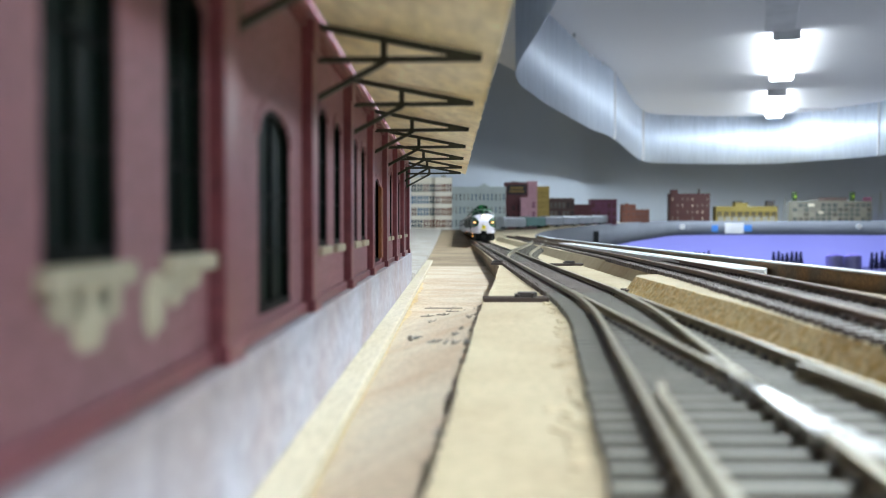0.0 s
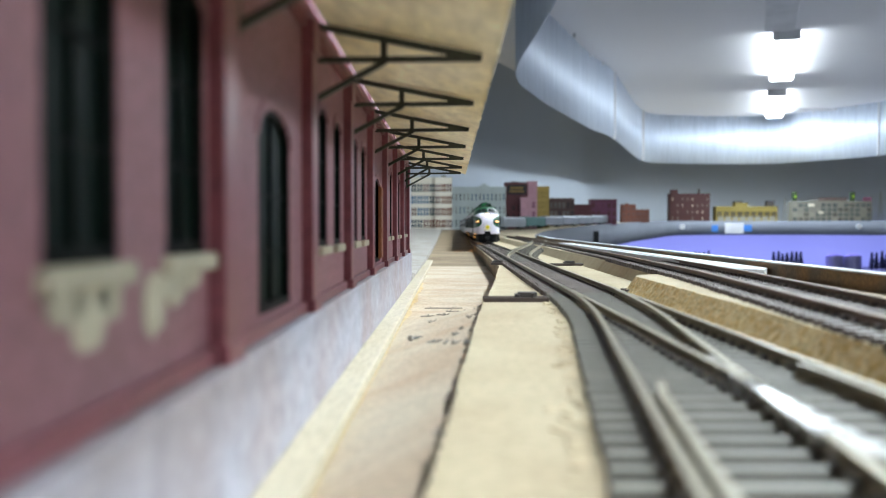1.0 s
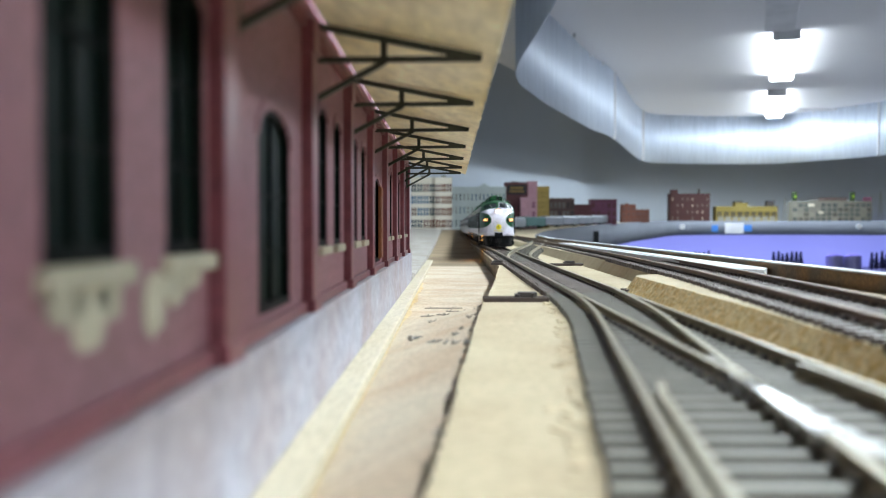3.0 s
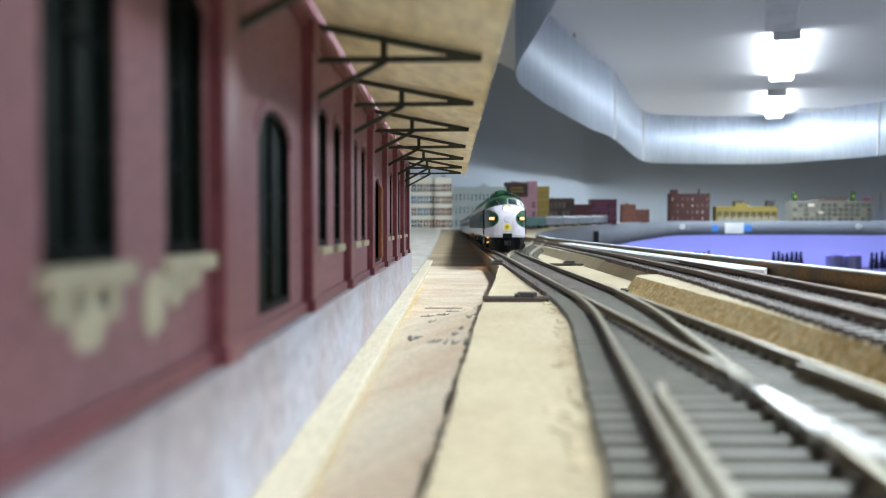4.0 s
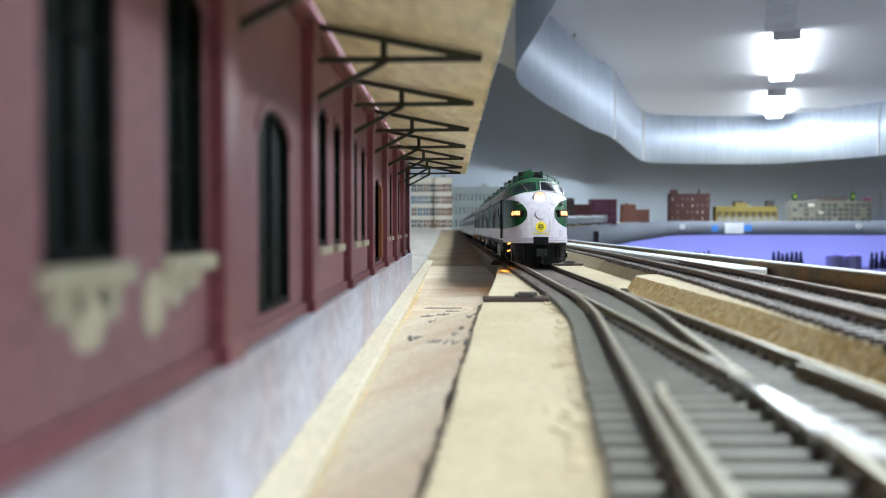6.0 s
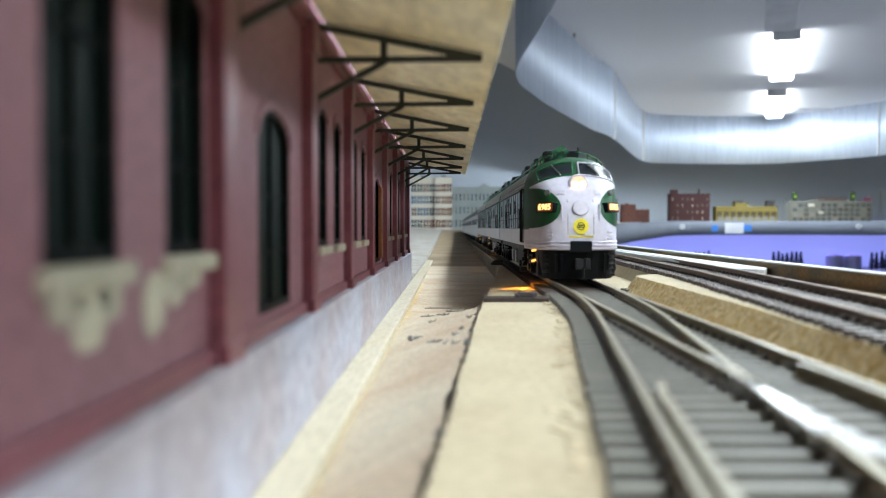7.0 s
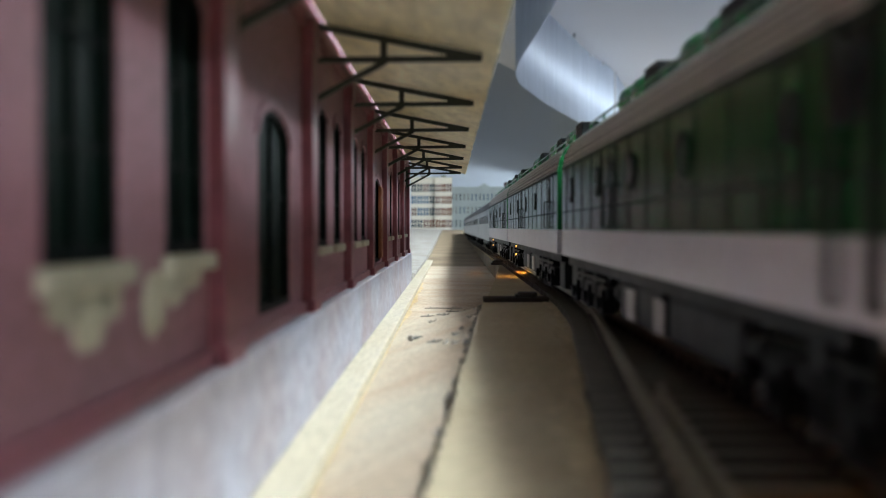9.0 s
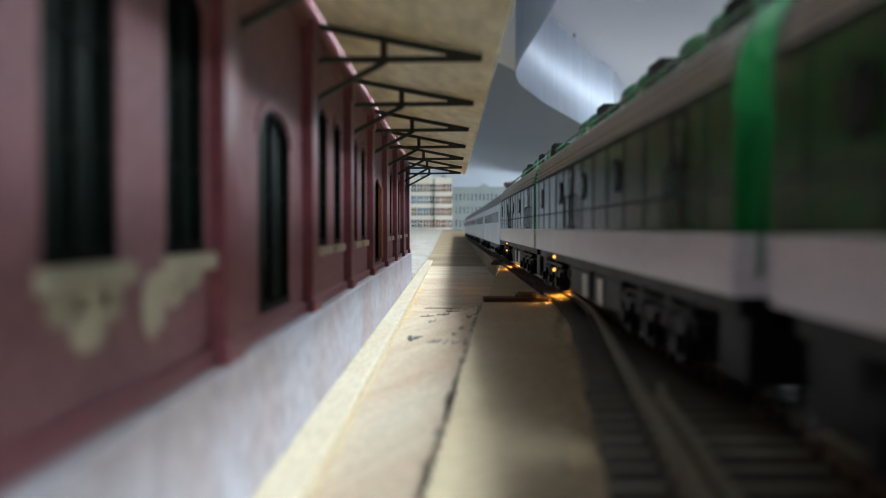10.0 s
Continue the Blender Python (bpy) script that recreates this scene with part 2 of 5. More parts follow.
# ---- room ----
def build_room():
    bm = bmesh.new()
    box(bm, -3000, 7000, -5000, 13000, -1200, -1150)
    structure("floor", bm, CARPET, "grey carpeted floor of the layout room")
    bm = bmesh.new()
    box(bm, -3000, 7000, -5000, 13000, CEIL * 1000, CEIL * 1000 + 60)
    structure("ceiling", bm, CEILING_WHITE, "plain white painted ceiling of the layout room")
    for nm, b in (("wall_north", (-3000, 7000, 13000, 13100)), ("wall_south", (-3000, 7000, -5100, -5000)), ("wall_west", (-3100, -3000, -5000, 13000)), ("wall_east", (7000, 7100, -5000, 13000))):
        bm = bmesh.new()
        box(bm, *b, -1150, CEIL * 1000)
        structure(nm, bm, WALL_BLUE, "pale blue-grey painted room wall")
    # backdrop behind the layout, one bent sheet
    line = smooth_line([(-640, -1500, 0), (-640, 500, 0), (-640, 2500, 0), (-600, 3800, 0), (-350, 5000, 0), (180, 6200, 0), (700, 7600, 0), (1150, 9000, 0), (1450, 9850, 0), (2000, 10250, 0), (3200, 10500, 0), (4600, 10200, 0), (5600, 9000, 0)])
    bm = bmesh.new()
    lo = [(p.x, p.y, -1100) for p in line]
    hi = [(p.x, p.y, CEIL * 1000 - 2) for p in line]
    path_strip(bm, lo, hi)
    ob = structure("backdrop", bm, WALL_BLUE, "pale blue-grey curved backdrop behind the layout", smooth=True)
    solid = ob.modifiers.new("thickness", "SOLIDIFY")
    solid.thickness = 0.01
    # valance: a hanging metal sheet along the aisle
    line = smooth_line([(250, -2600, 0), (215, 0, 0), (228, 1400, 0), (290, 2690, 0), (262, 3970, 0), (420, 4750, 0), (640, 5470, 0), (900, 6260, 0), (1160, 6950, 0), (1800, 9180, 0), (2240, 9600, 0), (3100, 9670, 0), (3480, 9180, 0), (3750, 8600, 0), (4100, 7000, 0), (4300, 4000, 0)], 8)
    bm = bmesh.new()
    path_strip(bm, [(p.x, p.y, 652) for p in line], [(p.x, p.y, CEIL * 1000 - 1) for p in line])
    ob = tagged(new("valance", mesh("valance", bm, VALANCE, True)), "curved brushed metal valance hanging from the ceiling", "valance", "", "structure")
    solid = ob.modifiers.new("thickness", "SOLIDIFY")
    solid.thickness = 0.003
    # joint strips on the valance
    for x, y in ((1148, 6950), (1790, 9170), (3742, 8580)):
        bm = bmesh.new()
        box(bm, x - 2, x + 26, y - 16, y - 6, 650, CEIL * 1000 - 3)
        part("joint_strip", bm, WHITE_METAL, ob, "white joint strip")
    bm = bmesh.new()
    box(bm, 170, 176, 2300, 3970, 646, 652)
    part("joint_strip", bm, WHITE_METAL, ob, "white joint strip")
    for x, y in ((430, 4680), (700, 5560), (880, 6180), (1010, 6500), (2500, 9600), (2800, 9640), (3250, 9520), (3420, 9240), (3540, 9000), (3640, 8800)):
        bm = bmesh.new()
        rod(bm, (x, y - 14, CEIL * 1000 - 22), (x, y - 14, CEIL * 1000 - 2), 7)
        box(bm, x - 10, x + 10, y - 24, y - 4, CEIL * 1000 - 26, CEIL * 1000 - 20)
        part("hanger_clip", bm, WHITE_METAL, ob, "small white hanger clip")
    # fluorescent fittings
    first = None
    for fx, fy, fr in FITTINGS:
        if first is None:
            first = thing("fluorescent_fitting", "lit white fluorescent fitting fixed to the ceiling", "ceiling light", "fluorescent fittings", pose(fx, fy, CEIL, 0, 0, fr))
            bm = bmesh.new()
            box(bm, -70, 70, -790, 790, -20, -1)
            part("housing", bm, WHITE_METAL, first, bevel=4)
            for s in (-1, 1):
                bm = bmesh.new()
                box(bm, -76, 76, s * 815 - 25, s * 815 + 25, -52, -1)
                part("end_cap", bm, WHITE_METAL, first, "white end cap", bevel=4)
            bm = bmesh.new()
            prism(bm, [(-72, -20), (-78, -36), (-64, -50), (64, -50), (78, -36), (72, -20)], -788, 788, "y")
            part("diffuser", bm, TUBE, first, "glowing diffuser")
        else:
            copy_thing(first, pose(fx, fy, CEIL, 0, 0, fr))
    off = thing("unlit_fitting", "unlit white fluorescent fitting fixed to the ceiling", "ceiling light", "fluorescent fittings", pose(UNLIT[0], UNLIT[1], CEIL, 0, 0, UNLIT[2]))
    bm = bmesh.new()
    box(bm, -76, 76, -830, 830, -62, -1)
    part("housing", bm, WHITE_METAL, off, bevel=5)
    # a strip fixed to the ceiling near the far valance
    bm = bmesh.new()
    box(bm, 3180, 3900, 9060, 9090, CEIL * 1000 - 22, CEIL * 1000 - 1)
    tagged(new("ceiling_strip", mesh("ceiling_strip", bm, WHITE_METAL)), "narrow white strip fixed to the ceiling", "ceiling strip")


# ---- layout boards ----
SLAB_LEFT = [(-24, -300), (-7.5, 0), (-2.5, 90), (11, 335), (13, 350), (22, 480), (31, 625), (33, 1000), (33, 1700), (33, 4150)]


def ragged(line, step=14, by=0.7, seed=4):
    """A line with small chips and bends."""
    rng = random.Random(seed)
    out = []
    for (xa, ya), (xb, yb) in zip(line, line[1:]):
        n = max(1, int(abs(yb - ya) / step)) if ya < 900 else 3
        out += [(xa + (xb - xa) * k / n + rng.uniform(-by, by), ya + (yb - ya) * k / n) for k in range(n)]
    return out + [line[-1]]


def bevelled_slab(bm, outline, z0, z1, out):
    """A slab whose left side slopes outwards to its foot."""
    low = [bm.verts.new(((x - (out if x < 120 else 0)) * MM, y * MM, z0 * MM)) for x, y in outline]
    top = [bm.verts.new((x * MM, y * MM, z1 * MM)) for x, y in outline]
    n = len(outline)
    bm.faces.new(low[::-1]), bm.faces.new(top)
    for i in range(n):
        bm.faces.new((low[i], low[(i + 1) % n], top[(i + 1) % n], top[i]))


def slab_edge(y):
    for (xa, ya), (xb, yb) in zip(SLAB_LEFT, SLAB_LEFT[1:]):
        if y <= yb:
            return xa + (xb - xa) * (y - ya) / (yb - ya)
    return SLAB_LEFT[-1][0]


def floor_z(x, y):
    """Height of the plywood in the trench, which climbs to the near roadbed."""
    t = min(1.0, max(0.0, (430 - y) / 100))
    rise = 9.0 * t * t * (3 - 2 * t)
    u = min(1.0, max(0.0, (x + 18.7) / (slab_edge(y) + 18.7)))
    return -14.9 + rise * u


FASCIA_LINE = []


def on_fascia(px):
    """Place on the fascia in the direction px of the plan."""
    k = (px - 798) / 1720
    for p, q in zip(FASCIA_LINE, FASCIA_LINE[1:]):
        fp, fq = p.x - k * p.y, q.x - k * q.y
        if p.y > 3000 and fp * fq <= 0:
            return p.lerp(q, fp / (fp - fq))
    return FASCIA_LINE[-1]


def build_boards():
    bm = bmesh.new()
    box(bm, -400, 124, -400, 900, -33, -15)
    structure("floor_board", bm, PLYWOOD, "stained bare plywood floor of the layout")
    bm = bmesh.new()
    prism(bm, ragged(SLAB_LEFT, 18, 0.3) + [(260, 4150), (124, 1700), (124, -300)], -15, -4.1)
    ob = structure("roadbed", bm, [HOMASOTE, DARK_PLY], "cream fibreboard roadbed slab under the tracks")
    # upright faces get a darker brown than the cream top
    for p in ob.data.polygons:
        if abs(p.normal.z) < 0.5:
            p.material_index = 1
    # raised slab under the branch track
    bm = bmesh.new()
    bevelled_slab(bm, ragged([(66, -300), (68, 168), (71, 230), (71.5, 378), (75, 388), (90, 402), (92, 1900)], 6, 0.5, 9) + [(124, 1900), (124, -300)], -4.1, 2.1, 4.6)
    ob = structure("branch_roadbed", bm, [HOMASOTE, CUT_FIBRE], "raised cream fibreboard slab with a rough brown cut edge")
    for p in ob.data.polygons:
        if p.normal.z < 0.85 and p.center.y < 0.395:
            p.material_index = 1
    bm = bmesh.new()
    prism(bm, [(124, -300), (124, 1200), (150, 1700), (154, 1700), (129, 1200), (129, -300)], -130, 7.2)
    structure("edge_board", bm, EDGE_BOARD, "dark hardboard edge strip along the layout", bevel=0.4)
    bm = bmesh.new()
    prism(bm, [(123.6, -300), (123.6, 1200), (149.6, 1700), (154.4, 1700), (129.4, 1200), (129.4, -300)], 7.2, 7.7)
    structure("edge_trim", bm, WHITE_STRIP, "white top edge of the hardboard strip")
    bm = bmesh.new()
    prism(bm, [(109, 374), (118, 366), (123.4, 380), (123.4, 1000), (111, 1000)], 2.1, 5.4)
    tagged(new("styrene_strip", mesh("styrene_strip", bm, WHITE_STRIP, bevel=0.4)), "loose white styrene strip lying beside the track", "strip")
    # thin ply sheet that climbs from the trench to the near roadbed
    bm = bmesh.new()
    grid = []
    for k in range(0, 76):
        y = -300 + 10 * k
        e = slab_edge(y) - 1.5 + 0.8 * math.sin(k * 2.7) * math.sin(k * 1.1)
        grid.append([(-18.7 + (e + 18.7) * u, y, floor_z(-18.7 + (e + 18.7) * u, y)) for u in (0, 0.25, 0.5, 0.75, 1.0)])
    rows = [[bm.verts.new([c * MM for c in p]) for p in row] for row in grid]
    for p, q in zip(rows, rows[1:]):
        for i in range(4):
            bm.faces.new((p[i], p[i + 1], q[i + 1], q[i]))
    ob = structure("floor_sheet", bm, PLYWOOD, "stained thin plywood sheet beside the roadbed", smooth=True)
    # yellowed glue line along the foot of the strip
    bm = bmesh.new()
    line = [(-18.6, 40 + 12 * k, -14.75) for k in range(50)]
    path_strip(bm, line, [(x + 1.5 + 0.8 * math.sin(k * 0.9) + 0.5 * math.sin(k * 2.3), y, z) for k, (x, y, z) in enumerate(line)], 0.2)
    structure("glue_trim", bm, GLUE, "yellow-brown glue line along the pine strip")
    # pine strip along the station
    bm = bmesh.new()
    box(bm, -25, -18.7, -300, 1000, -15, -12.4)
    structure("pine_trim", bm, PINE, "bare pine strip along the foot of the station", bevel=0.5)
    # the trench floor and the ground climb gently to the city
    bm = bmesh.new()
    climb = [(900, -15), (1300, -11), (1800, -4), (2300, 5), (2860, 13.5)]
    path_strip(bm, [(-25, y, z) for y, z in climb], [(32.6, y, z) for y, z in climb], 18)
    # the far dip's shade is painted in with the darker plywood tone
    structure("trench_floor", bm, DARK_PLY, "stained plywood trench floor with painted-in shade climbing to the city", smooth=False)
    bm = bmesh.new()
    path_strip(bm, [(-400, y, z) for y, z in [(632, -11)] + [(y, z + 4) for y, z in climb]], [(-25.2, y, z) for y, z in [(632, -11)] + [(y, z + 4) for y, z in climb]], 16)
    structure("ground", bm, PALE, "pale grey painted ground beyond the station")
    bm = bmesh.new()
    box(bm, -640, 32, 2856, 4150, -33, 14)
    structure("city_ground", bm, PALE, "pale raised ground under the model city")
    # plain bases that carry the boards
    for nm, b in (("bench_base", (-380, 110, -380, 1300)), ("city_base", (-600, 20, 2870, 4100))):
        bm = bmesh.new()
        box(bm, *b, -1150, -33)
        structure(nm, bm, FASCIA, "plain grey base under the layout boards")
    bm = bmesh.new()
    box(bm, 700, 5300, 8500, 10300, -1150, -410)
    structure("far_base", bm, FASCIA, "plain grey base under the lower deck")
    # far deck: a ribbon round the aisle with its fascia
    inner = smooth_line([(154, 1700, -4.2), (230, 2600, 2), (420, 3900, 12), (800, 5300, 36), (1400, 7000, 62), (2000, 8600, 78), (2700, 9150, 80), (3600, 8900, 80), (4300, 7900, 80)], 6)
    FASCIA_LINE.extend(inner)
    outer = smooth_line([(30, 3600, -4.3), (0, 4000, 2), (100, 5400, 12), (300, 6400, 36), (800, 7900, 62), (1400, 9700, 78), (2700, 10500, 80), (4200, 10300, 80), (5300, 9200, 80)], 6)
    bm = bmesh.new()
    path_strip(bm, [tuple(p) for p in inner], [tuple(p) for p in outer], 18)
    structure("far_deck", bm, HOMASOTE, "cream fibreboard deck on the far side of the aisle")
    bm = bmesh.new()
    path_strip(bm, [(p.x, p.y - 3, p.z + 2) for p in inner], [(p.x, p.y - 3, p.z - 128 if p.y > 2500 else p.z - 60) for p in inner])
    fascia = structure("fascia", bm, FASCIA, "grey painted fascia board on the far side of the aisle", smooth=True)
    fascia.modifiers.new("thickness", "SOLIDIFY").thickness = 0.006
    # lower deck
    bm = bmesh.new()
    box(bm, 500, 5500, 8300, 10400, -410, -390)
    structure("lower_deck", bm, FASCIA, "lower deck under the far fascia")
    return fascia


# ---- track ----
TRACK_X = 48.5
GAUGE = 16.5
TRACK_END = 4100.0


def main_at(s):
    """Place of the main track's middle, s mm along it."""
    return Vector((TRACK_X, s, 0))


def div_offset(y):
    if y > 340:
        return 0.0
    if y > 220:
        return 0.000417 * (340 - y) ** 2
    return 6.0 + 0.1 * (220 - y)


def branch_x(y):
    pts = [(-300, 70), (100, 80), (168, 83.5), (224, 88), (346, 97), (567, 105), (889, 109), (1300, 112), (1900, 118)]
    for (a, xa), (b, xb) in zip(pts, pts[1:]):
        if y <= b:
            t = (y - a) / (b - a)
            return xa + (xb - xa) * t
    return pts[-1][1]


def rail_mesh(bm, points, top=0.0):
    """A rail of T section along points (x, y)."""
    section = [(-0.95, -2.1), (0.95, -2.1), (0.95, -1.75), (0.3, -1.45), (0.3, -0.75), (0.62, -0.5), (0.62, 0), (-0.62, 0), (-0.62, -0.5), (-0.3, -0.75), (-0.3, -1.45), (-0.95, -1.75)]
    rings = []
    ps = [Vector((p[0], p[1], p[2] if len(p) > 2 else 0)) for p in points]
    for i, p in enumerate(ps):
        way = (ps[min(i + 1, len(ps) - 1)] - ps[max(i - 1, 0)]).normalized()
        side = Vector((way.y, -way.x, 0))
        rings.append([bm.verts.new((p + side * u + Vector((0, 0, v + top))) * MM) for u, v in section])
    n = len(section)
    for a, b in zip(rings, rings[1:]):
        for i in range(n):
            f = bm.faces.new((a[i], a[(i + 1) % n], b[(i + 1) % n], b[i]))
            f.material_index = 1 if i == 6 else 0
    bm.faces.new(rings[0]), bm.faces.new(rings[-1][::-1])


def add_rail(parent, points, top=0.0, name="rail", head=None):
    bm = bmesh.new()
    rail_mesh(bm, points, top)
    return part(name, bm, [RAIL, RAIL_HEAD] if head is None else [RAIL, head] if head is RAIL_TOP else [RAIL_BROWN, head], parent)


def tie_mesh(name, length, mat, wide=2.7):
    bm = bmesh.new()
    h = length / 2
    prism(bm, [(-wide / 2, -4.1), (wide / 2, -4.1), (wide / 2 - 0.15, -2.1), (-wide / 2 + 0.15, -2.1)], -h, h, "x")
    # top face takes the lighter tone, painted as if catching the light
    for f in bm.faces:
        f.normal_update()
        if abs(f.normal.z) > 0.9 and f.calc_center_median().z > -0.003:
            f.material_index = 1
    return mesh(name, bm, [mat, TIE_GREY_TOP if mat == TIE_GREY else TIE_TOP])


def spikes(bm, x, y, z=0.0):
    for s in (-1.25, 1.25):
        box(bm, x + s - 0.4, x + s + 0.4, y - 0.9, y + 0.9, z - 2.1, z - 1.35)


def build_track():
    main = thing("main_track", "weathered steel rails on plastic sleepers with a turnout", "track")
    left, right = TRACK_X - GAUGE / 2, TRACK_X + GAUGE / 2
    ys = list(range(-300, 341, 10))
    add_rail(main, [(left, y) for y in (338, 700, 1300, TRACK_END)])
    add_rail(main, [(right, y) for y in (-300, 340, 1300, TRACK_END)])
    add_rail(main, [(left - div_offset(y), y) for y in ys])
    # closure rails up to the frog and the rails beyond it
    add_rail(main, [(left + 0.9 - 0.5 * (y - 128) / 200, y) for y in range(128, 329, 20)], 0, "point_blade")
    add_rail(main, [(right - div_offset(y) - 0.7, y) for y in range(128, 329, 10)], 0, "point_blade")
    add_rail(main, [(left, y) for y in (-300, 0, 104)], 0, "rail", RAIL_TOP)
    add_rail(main, [(right - div_offset(y), y) for y in range(-300, 105, 10)])
    # frog casting
    bm = bmesh.new()
    prism(bm, [(left - 1.3, 90), (left + 1.7, 90), (left + 0.9, 132), (left + 2.6, 160), (left + 1.0, 160), (left, 140), (left - 0.2, 132), (left - 2.6, 100)], -2.1, -0.05)
    part("frog", bm, RAIL_TOP, main, "bright metal frog")
    add_rail(main, [(left - div_offset(y) + 2.2 + (0.9 if y in (62, 132) else 0), y) for y in (62, 72, 100, 122, 132)], 0.1, "guard_rail")
    add_rail(main, [(right - 2.2 - (0.9 if y in (62, 150) else 0), y) for y in (62, 76, 110, 140, 150)], 0.1, "guard_rail")
    # sleepers
    meshes = {}
    rng = random.Random(3)
    bm_s = bmesh.new()
    count = 0
    rest = bmesh.new()
    y = 60.0
    while y < TRACK_END:
        o = div_offset(y)
        x0, x1 = left - 6.6 - o, right + 6.6
        grey = y < 345
        size = round((x1 - x0) * 2) / 2
        if count < 290:
            key = (size, grey)
            if key not in meshes:
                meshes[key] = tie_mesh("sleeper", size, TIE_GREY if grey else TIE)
            ob = share("sleeper", meshes[key], main, mm((x0 + x1) / 2 + rng.uniform(-0.25, 0.25), y, 0, 0, 0, rng.uniform(-0.5, 0.5)))
        else:
            box(rest, x0, x1, y - 1.3, y + 1.3, -4.1, -2.1)
        if y < 900:
            for x in ([left - o, right - o, left, right] if o > 3 else [left, right]):
                spikes(bm_s, x, y)
        count += 1
        y += 6.6 if y < 345 else 6.1
    tagged(part("far_sleepers", rest, TIE, main), kind="stuff")
    tagged(part("spike", bm_s, TIE_SPIKE, main, "dark moulded spikes"), kind="stuff")
    # crossover to the branch
    def xo(y):
        t = min(1, max(0, (y - 650) / 620))
        return t * t * (3 - 2 * t)
    cx = lambda y: TRACK_X + (branch_x(y) - TRACK_X) * xo(y)
    add_rail(main, [(cx(y) - GAUGE / 2, y, 5.4 * xo(y)) for y in range(640, 1260, 20)])
    add_rail(main, [(cx(y) + GAUGE / 2, y, 5.4 * xo(y)) for y in range(640, 1260, 20)])

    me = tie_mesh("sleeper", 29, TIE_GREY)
    y = 668.0
    while y < 1240:
        a = -math.degrees(math.atan2(cx(y + 5) - cx(y - 5), 10))
        share("sleeper", me, main, mm(cx(y), y, 5.4 * xo(y) + 0.15, 0, 0, a))
        y += 6.6

    branch = thing("branch_track", "brown weathered rails on brown sleepers on raised roadbed", "track")
    for s in (-1, 1):
        add_rail(branch, [(branch_x(y) + s * GAUGE / 2, y, 5.5) for y in list(range(-300, 0, 50)) + list(range(0, 1900, 25))], 0.0, "rail", RAIL_BROWN)
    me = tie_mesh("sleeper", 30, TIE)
    bm_s, rest = bmesh.new(), bmesh.new()
    y, count = 95.0, 0
    while y < 1890:
        a = -math.degrees(math.atan2(branch_x(y + 5) - branch_x(y - 5), 10))
        if count < 200:
            share("sleeper", me, branch, mm(branch_x(y) + rng.uniform(-0.3, 0.3), y, 5.45, 0, 0, a + rng.uniform(-0.6, 0.6)))
        else:
            box(rest, branch_x(y) - 15, branch_x(y) + 15, y - 1.3, y + 1.3, 2.6, 3.4)
        if y < 900:
            for s in (-1, 1):
                spikes(bm_s, branch_x(y) + s * GAUGE / 2, y, 5.5)
        count += 1
        y += 6.1
    tagged(part("far_sleepers", rest, TIE, branch), kind="stuff")
    tagged(part("spike", bm_s, TIE_SPIKE, branch, "dark moulded spikes"), kind="stuff")

    # throw bars beside the points
    for x0, x1, y, z, bx in ((11, 33, 331, -4.1, 26), (27, 36, 655, -4.1, 32), (65, 94, 640, -4.1, 78), (66, 82, 374, -4.1, 76)):
        t = thing("switch_stand", "dark plastic head block ties with a small throw box", "switch stand", "switch stands", mm((x0 + x1) / 2, y, z))
        w = (x1 - x0) / 2
        for yy in (-3.4, 3.4):
            bm = bmesh.new()
            box(bm, -w, w, yy - 1.3, yy + 1.3, 0, 1.5)
            part("head_block", bm, TIE, t, bevel=0.2)
        bm = bmesh.new()
        c = bx - (x0 + x1) / 2
        box(bm, c - 3.2, c + 3.2, -2.6, 2.6, 1.4, 3.2)
        box(bm, c - 4.2, c - 2.6, -3.2, 3.2, 1.4, 2.6)
        box(bm, c + 1.2, c + 2.4, -3.4, -2.4, 1.4, 3.0)
        part("throw_box", bm, TIE_SPIKE, t, "dark throw box", bevel=0.3)


# ---- station ----
WALL_X = -28.0
PIL_X = -26.0
PIL = [41 + 71 * k for k in range(-2, 9)]
CANOPY_START = 6.0


def arch_points(y0, y1, z, rise, n=8):
    c, w = (y0 + y1) / 2, (y1 - y0) / 2
    return [(c - w * math.cos(math.pi * i / n), z + rise * math.sin(math.pi * i / n)) for i in range(n + 1)]


